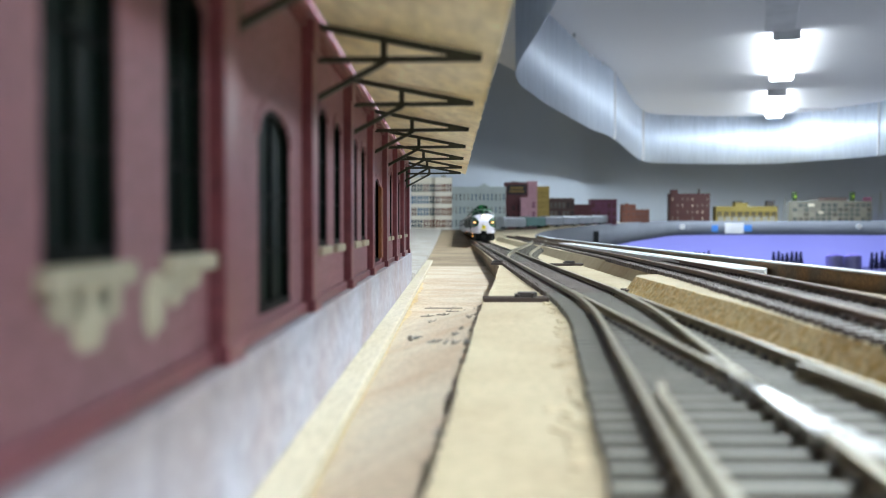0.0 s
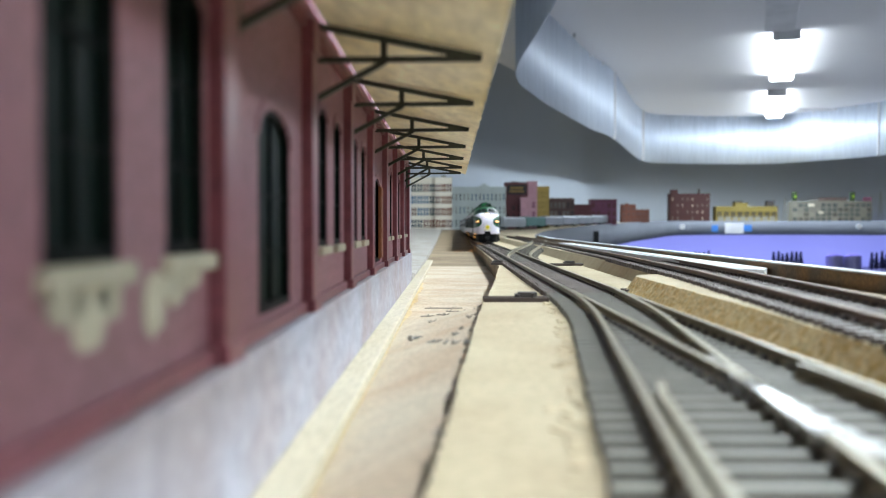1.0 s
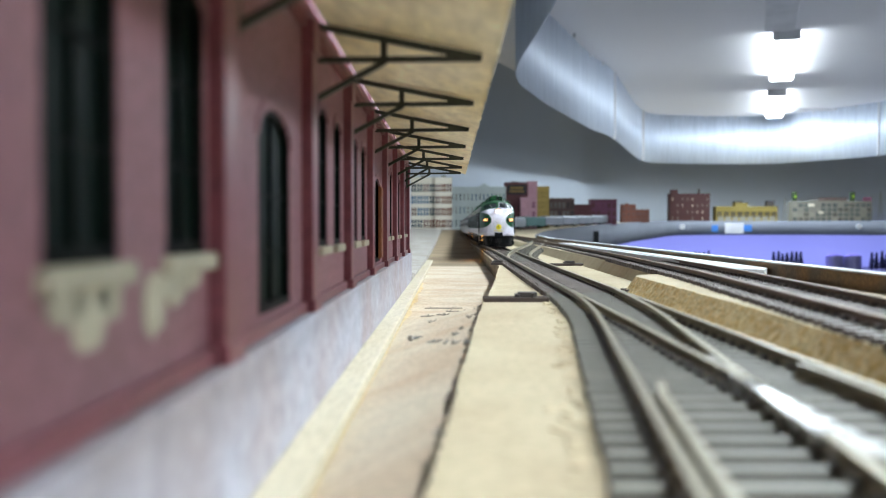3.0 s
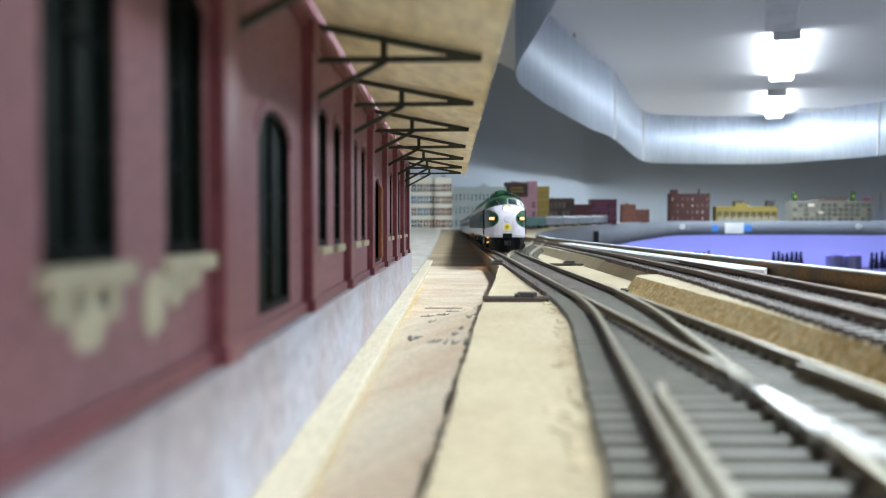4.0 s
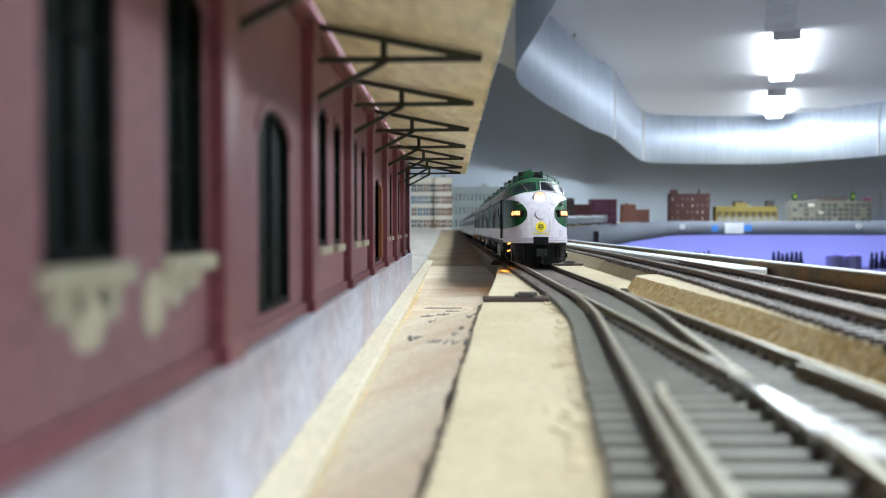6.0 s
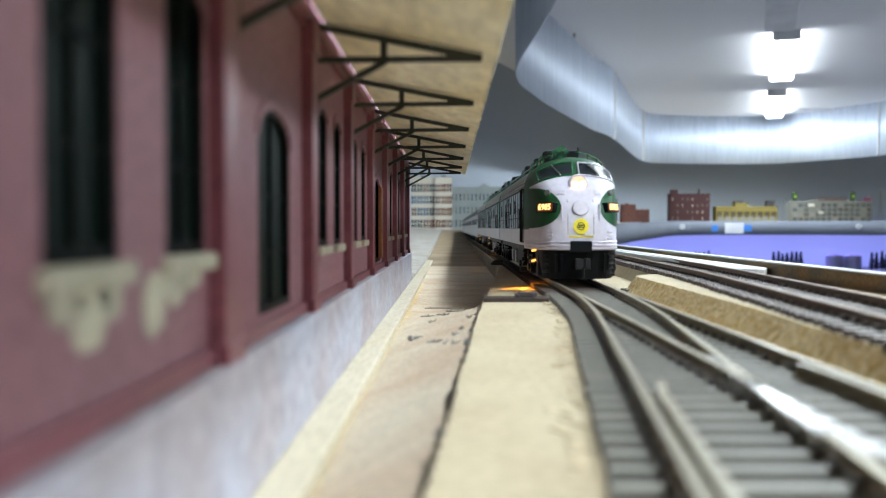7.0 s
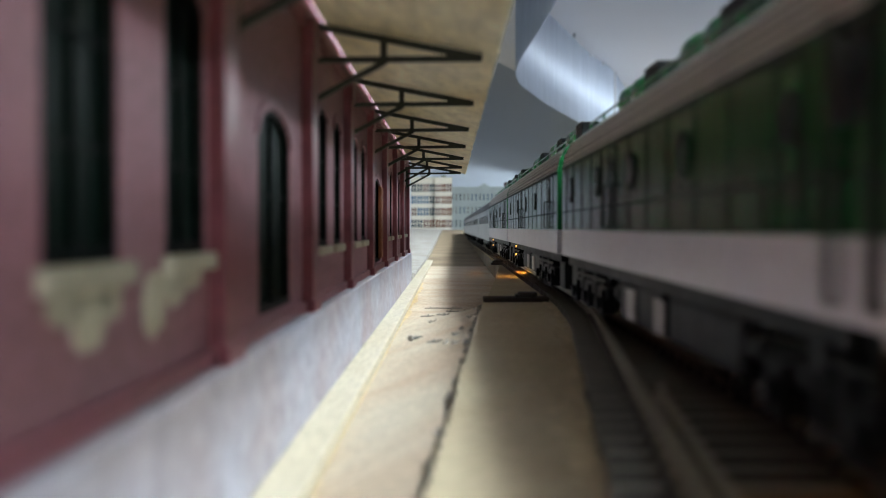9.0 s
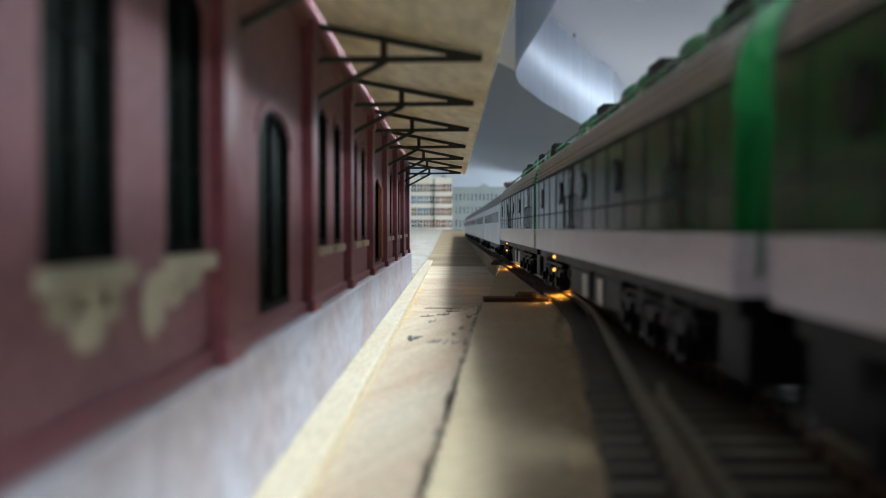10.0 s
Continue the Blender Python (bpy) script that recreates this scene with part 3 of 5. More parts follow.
def build_station():
    st = thing("freight_station", "red brick model freight station with a bracketed canopy", "station")
    base, top = 5.0, 63.0
    y_end = PIL[-1] + 8
    bays = []
    for k, y in enumerate(PIL[:-1]):
        door = k in (3, 6)
        bays.append((y + 8, y + 71, door))
    win = None
    for y0, y1, door in bays:
        a0 = y0 - 8
        ops = [(a0 + 29, a0 + 57, 8.0, 34.5, 5.0)] if door else [(a0 + 23, a0 + 37, 17.0, 44.5, 2.6), (a0 + 50, a0 + 64, 17.0, 44.5, 2.6)]
        if a0 == 41:
            ops = [(a0 + 25.2, a0 + 41, 18.2, 44.5, 2.6), (a0 + 54.2, a0 + 69.6, 18.2, 44.5, 2.6)]
        bm = bmesh.new()
        zs = [base, ops[0][2], ops[0][3], top]
        cols = []
        last = y0
        for o0, o1, z0, z1, rise in ops:
            cols.append(((last, last), (o0, o0), None))
            pts = arch_points(o0, o1, z1, rise)
            for p, q in zip(pts, pts[1:]):
                cols.append((p, q, True))
            last = o1
        cols.append(((last, last), (y1, y1), None))
        for p, q, hole in cols:
            if hole:
                quad(bm, (p[0], q[0]), (base, base), (zs[1], zs[1]), WALL_X)
                quad(bm, (p[0], q[0]), (p[1], q[1]), (top, top), WALL_X)
            else:
                for za, zb in zip(zs, zs[1:]):
                    quad(bm, (p[0], q[0]), (za, za), (zb, zb), WALL_X)
        thicken(bm, (-3 * MM, 0, 0))
        part("wall_panel", bm, BRICK, st)
        for o0, o1, z0, z1, rise in ops:
            c = (o0 + o1) / 2
            w = (o1 - o0) / 2
            if door:
                d = part("door", *door_frame(w, z1 - z0, rise), st, "tall arched dark door in a red frame", at=mm(WALL_X, c, z0))
                bm = bmesh.new()
                prism(bm, [(p[0], p[1]) for p in arch_points(-w, w, z1 - z0, rise)] + [(w, 0), (-w, 0)], -1.4, -1.2, "x")
                part("pane", bm, GLASS, d, "dark glazing")
            else:
                d = part("window", *door_frame(w, z1 - z0, rise), st, at=mm(WALL_X, c, z0))
                bm = bmesh.new()
                prism(bm, [(p[0], p[1]) for p in arch_points(-w, w, z1 - z0, rise)] + [(w, 0), (-w, 0)], -1.4, -1.2, "x")
                part("pane", bm, GLASS, d, "dark glazing")
                bm = bmesh.new()
                box(bm, -2.5, 1.2, -w - 1.2, w + 1.2, -1.9, 0)
                part("sill", bm, SILL, d, "cream stone sill", bevel=0.3)
            bm = bmesh.new()
            pts, out = arch_points(-w, w, z1 - z0, rise), arch_points(-w - 2, w + 2, z1 - z0, rise + 2)
            prism(bm, pts + out[::-1], 0, 0.3, "x")
            part("arch_hood", bm, BRICK, d, "red brick arch")
    # brown boarded leaf next to the second door
    bm = bmesh.new()
    box(bm, WALL_X, WALL_X + 0.8, PIL[6] + 50, PIL[6] + 60, 9, 37)
    for k in range(4):
        box(bm, WALL_X + 0.8, WALL_X + 1.2, PIL[6] + 50.4 + 2.4 * k, PIL[6] + 52.4 + 2.4 * k, 9.4, 36.6)
    part("boarded_door", bm, ORANGE_WOOD, st, "orange-brown boarded door")
    for y in PIL:
        bm = bmesh.new()
        box(bm, WALL_X - 1, PIL_X, y, y + 8, base, 56)
        box(bm, WALL_X - 1, PIL_X + 0.5, y - 0.5, y + 8.5, base, base + 2.4)
        box(bm, WALL_X - 1, PIL_X + 0.4, y - 0.4, y + 8.4, 54, 60)
        part("pilaster", bm, RED, st, bevel=0.25)
    bm = bmesh.new()
    box(bm, WALL_X - 1, WALL_X + 1.0, PIL[0], y_end, base, base + 2.0)
    part("plinth_band", bm, RED, st, bevel=0.3)
    bm = bmesh.new()
    for k in range(int((y_end - PIL[0]) / 4)):
        box(bm, WALL_X, WALL_X + 1.2, PIL[0] + 4 * k, PIL[0] + 4 * k + 2.2, 58.5, 60.5)
    box(bm, WALL_X - 1, WALL_X + 1.6, PIL[0], y_end, 60.5, 62.6)
    part("cornice", bm, RED, st)
    bm = bmesh.new()
    box(bm, -120, -25.0, PIL[0] - 2, y_end + 1.5, -15, base)
    part("base", bm, CONCRETE, st, "pale grey concrete loading base", bevel=0.6)
    # end walls, back wall and roof
    for nm, b in (("end_wall", (-118, WALL_X - 3, y_end - 3, y_end)), ("end_wall", (-118, WALL_X - 3, PIL[0], PIL[0] + 3)), ("back_wall", (-121, -118, PIL[0], y_end))):
        bm = bmesh.new()
        box(bm, *b, base, top)
        part(nm, bm, BRICK, st)
    bm = bmesh.new()
    prism(bm, [(-118, 63), (-73, 80), (-31.2, 63)], PIL[0] + 3, y_end - 3, "y")
    part("roof", bm, FRAME_GREEN, st, "dark green pitched roof")
    bm = bmesh.new()
    prism(bm, [(-25.2, 62.3), (9.0, 55.6), (9.0, 57.0), (-25.2, 63.7)], CANOPY_START, y_end + 12, "y")
    canopy = part("canopy", bm, SOFFIT, st, "stained cream canopy with a worn edge")
    bm = bmesh.new()
    rng = random.Random(7)
    y = CANOPY_START
    while y < y_end + 10:
        w = rng.uniform(3, 7)
        box(bm, 8.8, 9.35 + rng.uniform(-0.2, 0.25), y, y + w - 0.25, 55.3 + rng.uniform(-0.3, 0.2), 57.3)
        y += w
    part("worn_edge", bm, SOFFIT, canopy)
    for k in range(-1, 7):
        y = 196 + 71 * k if k < 6 else 608
        bm = bmesh.new()
        bar(bm, (WALL_X, y, 61.6), (6.2, y, 55.0), 1.35, 1.2)
        bar(bm, (WALL_X, y, 54.6), (6.2, y, 54.9), 1.35, 1.1)
        bar(bm, (-13.5, y, 54.4), (-13.5, y, 59.0), 1.35, 1.1)
        bar(bm, (WALL_X + 0.5, y, 46.6), (-13.0, y, 54.4), 1.35, 1.1)
        bar(bm, (-1, y, 55.4), (5.5, y, 55.0), 1.4, 1.5)
        box(bm, WALL_X, WALL_X + 1, y - 1, y + 1, 45.5, 62)
        part("bracket", bm, BRACKET, st, "dark green iron canopy bracket")
    # parapet above the canopy, seen through the slot along the wall
    for k, y in enumerate(PIL[:-1]):
        bm = bmesh.new()
        box(bm, WALL_X - 3, WALL_X, y, y + 71, top, 84)
        box(bm, WALL_X, WALL_X + 0.8, y + 6, y + 10, 60, 84)
        part("parapet", bm, BRICK, st)
    bm = bmesh.new()
    box(bm, WALL_X - 4, WALL_X + 0.6, PIL[0], y_end, 84, 86)
    part("coping", bm, RED, st, bevel=0.3)
    # ragged cream patches under the near sills
    rng = random.Random(11)
    for cy, cz, w, h in ((75, 14.2, 3.6, 3.4), (70, 15.6, 3.4, 1.8), (79.5, 15.2, 2.6, 2.0), (91, 14.0, 3.6, 3.2), (98, 15.0, 4.4, 2.0), (104, 15.6, 4.0, 1.2)):
        bm = bmesh.new()
        pts = [(cy + w * math.cos(a) * rng.uniform(0.8, 1.15), cz + h * math.sin(a) * rng.uniform(0.8, 1.15)) for a in [2 * math.pi * i / 14 for i in range(14)]]
        prism(bm, pts, WALL_X, WALL_X + 0.25, "x")
        part("peeled_patch", bm, SILL, st, "ragged cream patch of peeled paint")


def quad(bm, ys, lo, hi, x):
    bm.faces.new([bm.verts.new((x * MM, y * MM, z * MM)) for y, z in ((ys[0], lo[0]), (ys[1], lo[1]), (ys[1], hi[1]), (ys[0], hi[0]))])


def thicken(bm, way):
    """Welds a sheet and gives it thickness."""
    bmesh.ops.remove_doubles(bm, verts=bm.verts, dist=1e-6)
    got = bmesh.ops.extrude_face_region(bm, geom=bm.faces[:])
    bmesh.ops.translate(bm, vec=way, verts=[v for v in got["geom"] if isinstance(v, bmesh.types.BMVert)])


def door_frame(w, h, rise):
    """Frame and bars of a window or door leaf, its foot at z 0."""
    bm = bmesh.new()
    inner, outer = arch_points(-w + 1.3, w - 1.3, h, rise - 0.9), arch_points(-w, w, h, rise)
    for i in range(len(inner) - 1):
        prism(bm, [inner[i], inner[i + 1], outer[i + 1], outer[i]], -1.1, -0.3, "x")
    for s in (-1, 1):
        box(bm, -1.1, -0.3, min(s * w, s * (w - 1.3)), max(s * w, s * (w - 1.3)), 0, h)
    box(bm, -1.1, -0.3, -w, w, 0, 1.3)
    box(bm, -1.15, -0.6, -0.25, 0.25, 0, h + rise * 0.9)
    for z in (h * 0.35, h * 0.68):
        box(bm, -1.15, -0.7, -w, w, z - 0.22, z + 0.22)
    return bm, FRAME_GREEN


# ---- small things on the boards ----
CHIP = material("dirty_wood_chip", srgb("9a948a"), srgb("6f675d"), rough=0.8, coarse=0.002)
GREY_PLATE = material("grey_styrene_plate", srgb("66665f"), srgb("55544d"), rough=0.75, coarse=0.02)


def build_debris():
    rng = random.Random(21)
    for x, y, l, w, turn in ((-3.4, 258, 6.5, 1.2, 15), (-1.2, 248, 3.4, 1.6, 70), (1.2, 240, 3.6, 2.4, 100), (3.0, 272, 2.2, 0.8, 40), (6.0, 300, 2.0, 0.7, 30), (-3.0, 430, 17.0, 0.3, 2), (2.0, 405, 9.0, 0.26, -4), (-8.0, 372, 8.0, 0.3, 6), (-2.0, 352, 7.0, 0.24, -2), (1.5, 262, 5.0, 2.6, 60), (4.0, 232, 4.0, 2.0, 75), (-6.5, 330, 5.0, 0.35, 64)):
        bm = bmesh.new()
        pts = [(l / 2 * math.cos(a) * rng.uniform(0.6, 1.1), w / 2 * math.sin(a) * rng.uniform(0.6, 1.2)) for a in [2 * math.pi * i / 13 for i in range(13)]]
        prism(bm, pts, -0.1, rng.uniform(0.2, 0.4))
        for k in range(5):
            c = rng.uniform(-0.4, 0.4) * l, rng.uniform(-0.4, 0.4) * w
            rod(bm, (c[0], c[1], rng.uniform(0, 0.4)), (c[0] + rng.uniform(-1, 1), c[1] + rng.uniform(-1, 1), rng.uniform(0.2, 1.0)), 0.16, 5)
        ob = tagged(new("wood_chip", mesh("wood_chip", bm, CHIP)), "small loose grey wood chip on the plywood", "wood chip", "wood chips")
        ob.matrix_basis = mm(x, y, floor_z(x, y), 0, 0, turn)
    screw = thing("small_screw", "small loose dull screw lying on the plywood", "screw", "", mm(-11.5, 286, floor_z(-11.5, 286) + 0.9, 0, 0, -38))
    bm = bmesh.new()
    rod(bm, (0, 0, 0), (0, 4.6, -0.2), 0.55, 10)
    part("shank", bm, GREY_PLATE, screw)
    bm = bmesh.new()
    rod(bm, (0, -1.0, 0), (0, 0, 0), 0.95, 6)
    part("head", bm, CHIP, screw, "brown hexagonal head", bevel=0.1)
    # torn flakes along the slab by the sleepers
    bm = bmesh.new()
    for k in range(90):
        y = rng.uniform(85, 335)
        x = TRACK_X - GAUGE / 2 - 8.2 - div_offset(y) + rng.gauss(-0.5, 0.9)
        pts = [(x + rng.uniform(0.4, 1.5) * math.cos(a), y + rng.uniform(0.4, 1.6) * math.sin(a)) for a in [2 * math.pi * i / 6 for i in range(6)]]
        prism(bm, pts, -4.1, -4.1 + rng.uniform(0.08, 0.35))
    tagged(new("fibre_flakes", mesh("fibre_flakes", bm, HOMASOTE)), "torn cream fibreboard flakes along the sleepers", "flakes", "", "stuff")
    bm = bmesh.new()
    for k in range(420):
        y = rng.uniform(85, 600)
        x = -7.5 + 0.055 * y - abs(rng.gauss(0.1, 1.0)) if y < 335 else 11 + (y - 335) * 0.069 - rng.uniform(0.2, 2.0)
        pts = [(x + rng.uniform(0.05, 0.3) * math.cos(a), y + rng.uniform(0.08, 0.6) * math.sin(a)) for a in [2 * math.pi * i / 5 for i in range(5)]]
        prism(bm, pts, floor_z(x, y) - 0.2, floor_z(x, y) + rng.uniform(0.2, 0.7))
    tagged(new("crumbs", mesh("crumbs", bm, CHIP)), "dark crumbs along the foot of the roadbed", "crumbs", "", "stuff")


# ---- model buildings of the city ----
def tone(name, h, h2=None, **k):
    return material(name, srgb(h), srgb(h2) if h2 else None, **{**dict(rough=0.75, coarse=0.05, fine=0.003, amount=0.5), **k})


TONES = {
    "cream": tone("cream_city_walls", "d6cfbf", "c4bba8"), "pale": tone("pale_grey_green_walls", "c2cbc8", "aeb8b5"), "maroon": tone("maroon_brick_walls", "6b3f42", "59353a"),
    "pink": tone("pink_walls", "c79aa4", "b88a94"), "yellow": tone("yellow_walls", "b39a56", "9c8444"), "brown": tone("brown_brick_walls", "6a5450", "55443f"),
    "rose": tone("rose_brick_walls", "84506a", "74435a"), "orange": tone("orange_brick_walls", "7a4a3c", "683e33"), "red": tone("dark_red_walls", "43201f", "351719"),
    "mustard": tone("mustard_walls", "83743a", "70622f"), "stone": tone("grey_stone_walls", "85847c", "73726b"), "dark": tone("dark_roof_felt", "3a3638", "2d2a2c"),
    "blind": tone("tan_window_blinds", "6d432e", "4c3a34"), "glass": tone("grey_window_glass", "4d565c", "3d464c", rough=0.25), "blue": tone("blue_window_glass", "5f7488", "4a6076", rough=0.25),
    "green": tone("dark_green_tanks", "2c3f22", "223319"), "lime": tone("lime_green_discs", "8fb43c"), "teal": tone("teal_car_paint", "4f7674"), "silver": tone("silver_car_paint", "a2a7ac", "8d9297", rough=0.4, metal=0.4),
    "trees": tone("dark_toy_trees", "1b2440", "141a30"), "tank": tone("violet_grey_tanks", "8d8ab0", "7a78a0"), "tape": tone("blue_masking_tape", "3f7fd0"), "black": tone("black_plastic", "15171b"),
    "gold": tone("gold_sign_letters", "8f7440"),
}


def city_building(label, x, y, z, w, d, h, wall, cols, rows, glass="glass", turn=0.0, roofs=(), solid=False, tall=0.62, wide=0.6, name="model_building", trim=None):
    """A model building whose front faces the aisle; each window is a recessed frame with its pane."""
    b = thing(name, label, "model building", "model city buildings", mm(x, y, z, 0, 0, turn))
    bm = bmesh.new()
    cw, ch = w / cols, h * 0.94 / rows
    ww, wh = cw * wide, ch * tall
    t = min(cw, ch) * 0.12 + 0.6
    # front wall as one welded sheet with real openings
    xs, zs = [-w / 2], [0]
    for c in range(cols):
        m = -w / 2 + (c + 0.5) * cw
        xs += [m - ww / 2, m + ww / 2]
    for q in range(rows):
        m = (q + 0.5) * ch
        zs += [m - wh / 2, m + wh / 2]
    xs.append(w / 2), zs.append(h)
    for i in range(len(xs) - 1):
        for k in range(len(zs) - 1):
            if not (i % 2 and k % 2):
                bm.faces.new([bm.verts.new((x * MM, 0, zz * MM)) for x, zz in ((xs[i], zs[k]), (xs[i + 1], zs[k]), (xs[i + 1], zs[k + 1]), (xs[i], zs[k + 1]))])
    thicken(bm, (0, t * MM, 0))
    part("wall", bm, TONES[wall], b)
    bm = bmesh.new()
    box(bm, -w / 2, w / 2, t + 0.7, d, 0, h - 0.2)
    part("block", bm, TONES[wall], b)
    bm = bmesh.new()
    box(bm, -w / 2 - 1, w / 2 + 1, -1, d + 1, h, h + max(2, h * 0.03))
    box(bm, -w / 2 - 0.5, w / 2 + 0.5, -0.6, d + 0.5, h * 0.955, h * 0.975)
    part("roof", bm, TONES[trim or wall], b)
    for rx, rd, rw, rh, rc in roofs:
        bm = bmesh.new()
        box(bm, rx - rw / 2, rx + rw / 2, rd, rd + rw * 0.8, h, h + rh)
        box(bm, rx - rw / 2 - 1, rx + rw / 2 + 1, rd - 1, rd + rw * 0.8 + 1, h + rh, h + rh + 1.5)
        part("roof_house", bm, TONES[rc], b)
    bm = bmesh.new()
    box(bm, -ww / 2, ww / 2, t + 0.1, t + 0.6, -wh / 2, wh / 2)
    kinds = glass if isinstance(glass, tuple) else (glass,)
    panes = [mesh("pane", bm.copy(), TONES[g]) for g in kinds]
    bm.free()
    pick = random.Random(int(w + h))
    bm = bmesh.new()
    box(bm, -ww * 0.05, ww * 0.05, t - 0.6, t, -wh / 2, wh / 2), box(bm, -ww / 2, ww / 2, t - 0.5, t, -wh * 0.04, wh * 0.04)
    bars = mesh("window", bm, TONES[trim or wall])
    for r in range(rows):
        for c in range(cols):
            at = mm(-w / 2 + (c + 0.5) * cw, 0, (r + 0.5) * ch)
            share("pane", pick.choice(panes), share("window", bars, b, at), Matrix())
    return b


def at_px(px, d):
    """Sideways place, in mm, of the direction px of the layout's plan at depth d."""
    return (px - 798) / 1720 * d


def build_city(fascia):
    # behind the end of the tracks
    g = 15
    for x0, x1, wall, cols, glass, y, lab in ((727, 770, "cream", 4, ("blue", "blind", "glass", "brown"), 2900, "cream city block with tan blinds and blue windows"), (770, 800, "cream", 3, ("blind", "blind", "brown"), 2890, "cream corner tower of the city block with tan blinds")):
        city_building(lab, at_px((x0 + x1) / 2, y), y, g, (x1 - x0) / 1720 * y, 90, (404 - 318) / 1720 * y + 6, wall, cols, 4, glass, roofs=((0, 30, 14, 10, "stone"),), tall=0.66, wide=0.86)
    city_building("pale grey-green classical block with a colonnade", at_px(846, 4250), 4250, g - 4, 98 / 1720 * 4250, 80, 74 / 1720 * 4250, "pale", 14, 3, ("glass", "blue", "stone"), roofs=((28, 20, 44, 10, "pale"), (28, 24, 18, 18, "pale")), tall=0.5, wide=0.4)
    tower = city_building("maroon and dark brick tower with a roof sign", at_px(914, 4500), 4500, 14, 40 / 1720 * 4500, 90, 80 / 1720 * 4500, "maroon", 4, 5, ("dark", "maroon"), roofs=((-8, 10, 34, 9, "brown"), (32, 10, 14, 6, "dark")), tall=0.5, wide=0.5)
    bm = bmesh.new()
    box(bm, -44, 44, -6, -2, 160, 204)
    board = part("wall_sign", bm, TONES["dark"], tower, "dark sign board with gold bars")
    for z, w in ((190, 30), (174, 34)):
        bm = bmesh.new()
        box(bm, -w, w, -8, -6.2, z - 5, z + 5)
        part("sign_bar", bm, TONES["gold"], board)
    city_building("tall pink flank of the brick tower", at_px(942, 4505), 4505, 14, 17 / 1720 * 4500, 85, 82 / 1720 * 4500, "pink", 2, 5, "pink")
    city_building("pink warehouse annex leaning on the tower", at_px(935, 4440), 4440, 14, 27 / 1720 * 4500, 40, 54 / 1720 * 4500, "pink", 3, 3, ("rose", "pink"))
    city_building("yellow warehouse block with ribbed front", at_px(961, 4560), 4560, 14, 21 / 1720 * 4560, 70, 73 / 1720 * 4560, "yellow", 5, 4, "mustard", tall=0.8, wide=0.4)
    city_building("brown brick mill with a jagged parapet", at_px(994, 5200), 5200, 24, 44 / 1720 * 5200, 80, 49 / 1720 * 5200, "brown", 6, 3, ("stone", "dark"), roofs=((-50, 5, 10, 6, "brown"), (-20, 5, 10, 6, "brown"), (15, 5, 10, 6, "brown"), (45, 5, 10, 6, "brown")))
    city_building("low dark red brick shed", at_px(1030, 5350), 5350, 26, 32 / 1720 * 5350, 80, 38 / 1720 * 5350, "maroon", 4, 2, "maroon")
    city_building("rose-red brick warehouse with a dark roof", at_px(1068, 5700), 5700, 36, 46 / 1720 * 5700, 100, 44 / 1720 * 5700, "rose", 5, 3, ("rose", "maroon"), trim="maroon")
    city_building("orange brick factory tower", at_px(1112, 6700), 6700, 56, 25 / 1720 * 6700, 70, 31 / 1720 * 6700, "orange", 3, 3, "brown", roofs=((-10, 10, 18, 10, "orange"),))
    city_building("low orange brick factory wing", at_px(1136, 6750), 6750, 56, 25 / 1720 * 6750, 60, 22 / 1720 * 6750, "orange", 4, 2, "brown", roofs=((-35, 6, 8, 6, "orange"), (0, 6, 8, 6, "orange"), (35, 6, 8, 6, "orange")))
    y = 9250
    k = y / 1720
    city_building("dark red brick mill with pale windows", at_px(1220, y), y, 78, 70 * k, 120, 48 * k, "red", 8, 4, ("stone", "cream", "red"), roofs=((-27 * k, 10, 12 * k, 8 * k, "red"), (16 * k, 10, 3 * k, 9 * k, "red")), tall=0.4, wide=0.3)
    mustard = city_building("mustard yellow depot with arches and a stepped gable", at_px(1320, y), y, 78, 108 * k, 120, 26 * k, "mustard", 9, 1, "dark", roofs=((-9 * k, 6, 22 * k, 7 * k, "mustard"), (-12 * k, 40, 14 * k, 10 * k, "dark"), (44 * k, 30, 14 * k, 11 * k, "dark")), tall=0.42, wide=0.7)
    stone = city_building("long grey stone factory with large windows", at_px(1470, y), y, 78, 140 * k, 120, 35 * k, "stone", 14, 4, ("glass", "stone", "glass", "dark"), roofs=((0, 30, 50 * k, 4 * k, "stone"), (64 * k, 10, 12 * k, 8 * k, "rose")), tall=0.7, wide=0.75)
    # pale dock doors along the foot of the depot
    bm = bmesh.new()
    box(bm, -5 * k, 5 * k, -3, -1, 0, 9 * k)
    dock = mesh("dock_door", bm, TONES["stone"], bevel=2)
    for i in range(8):
        share("dock_door", dock, mustard, mm((-46 + 13 * i) * k, 0, 0))
    # roof sign frame and pale signs of the stone factory
    bm = bmesh.new()
    for i in range(14):
        box(bm, (-22 + 3.6 * i) * k, (-20 + 3.6 * i) * k, 18, 22, 35 * k, 43 * k)
    box(bm, -23 * k, 29 * k, 20, 24, 39 * k, 40.5 * k)
    part("roof_sign", bm, TONES["brown"], stone, "dark roof sign frame")
    for x, z, w, h in ((-37, 29, 11, 5), (-20, 16, 8, 4.5)):
        bm = bmesh.new()
        box(bm, (x - w / 2) * k, (x + w / 2) * k, -5, -2, (z - h / 2) * k, (z + h / 2) * k)
        part("wall_sign", bm, TONES["cream"], stone, "pale wall sign")
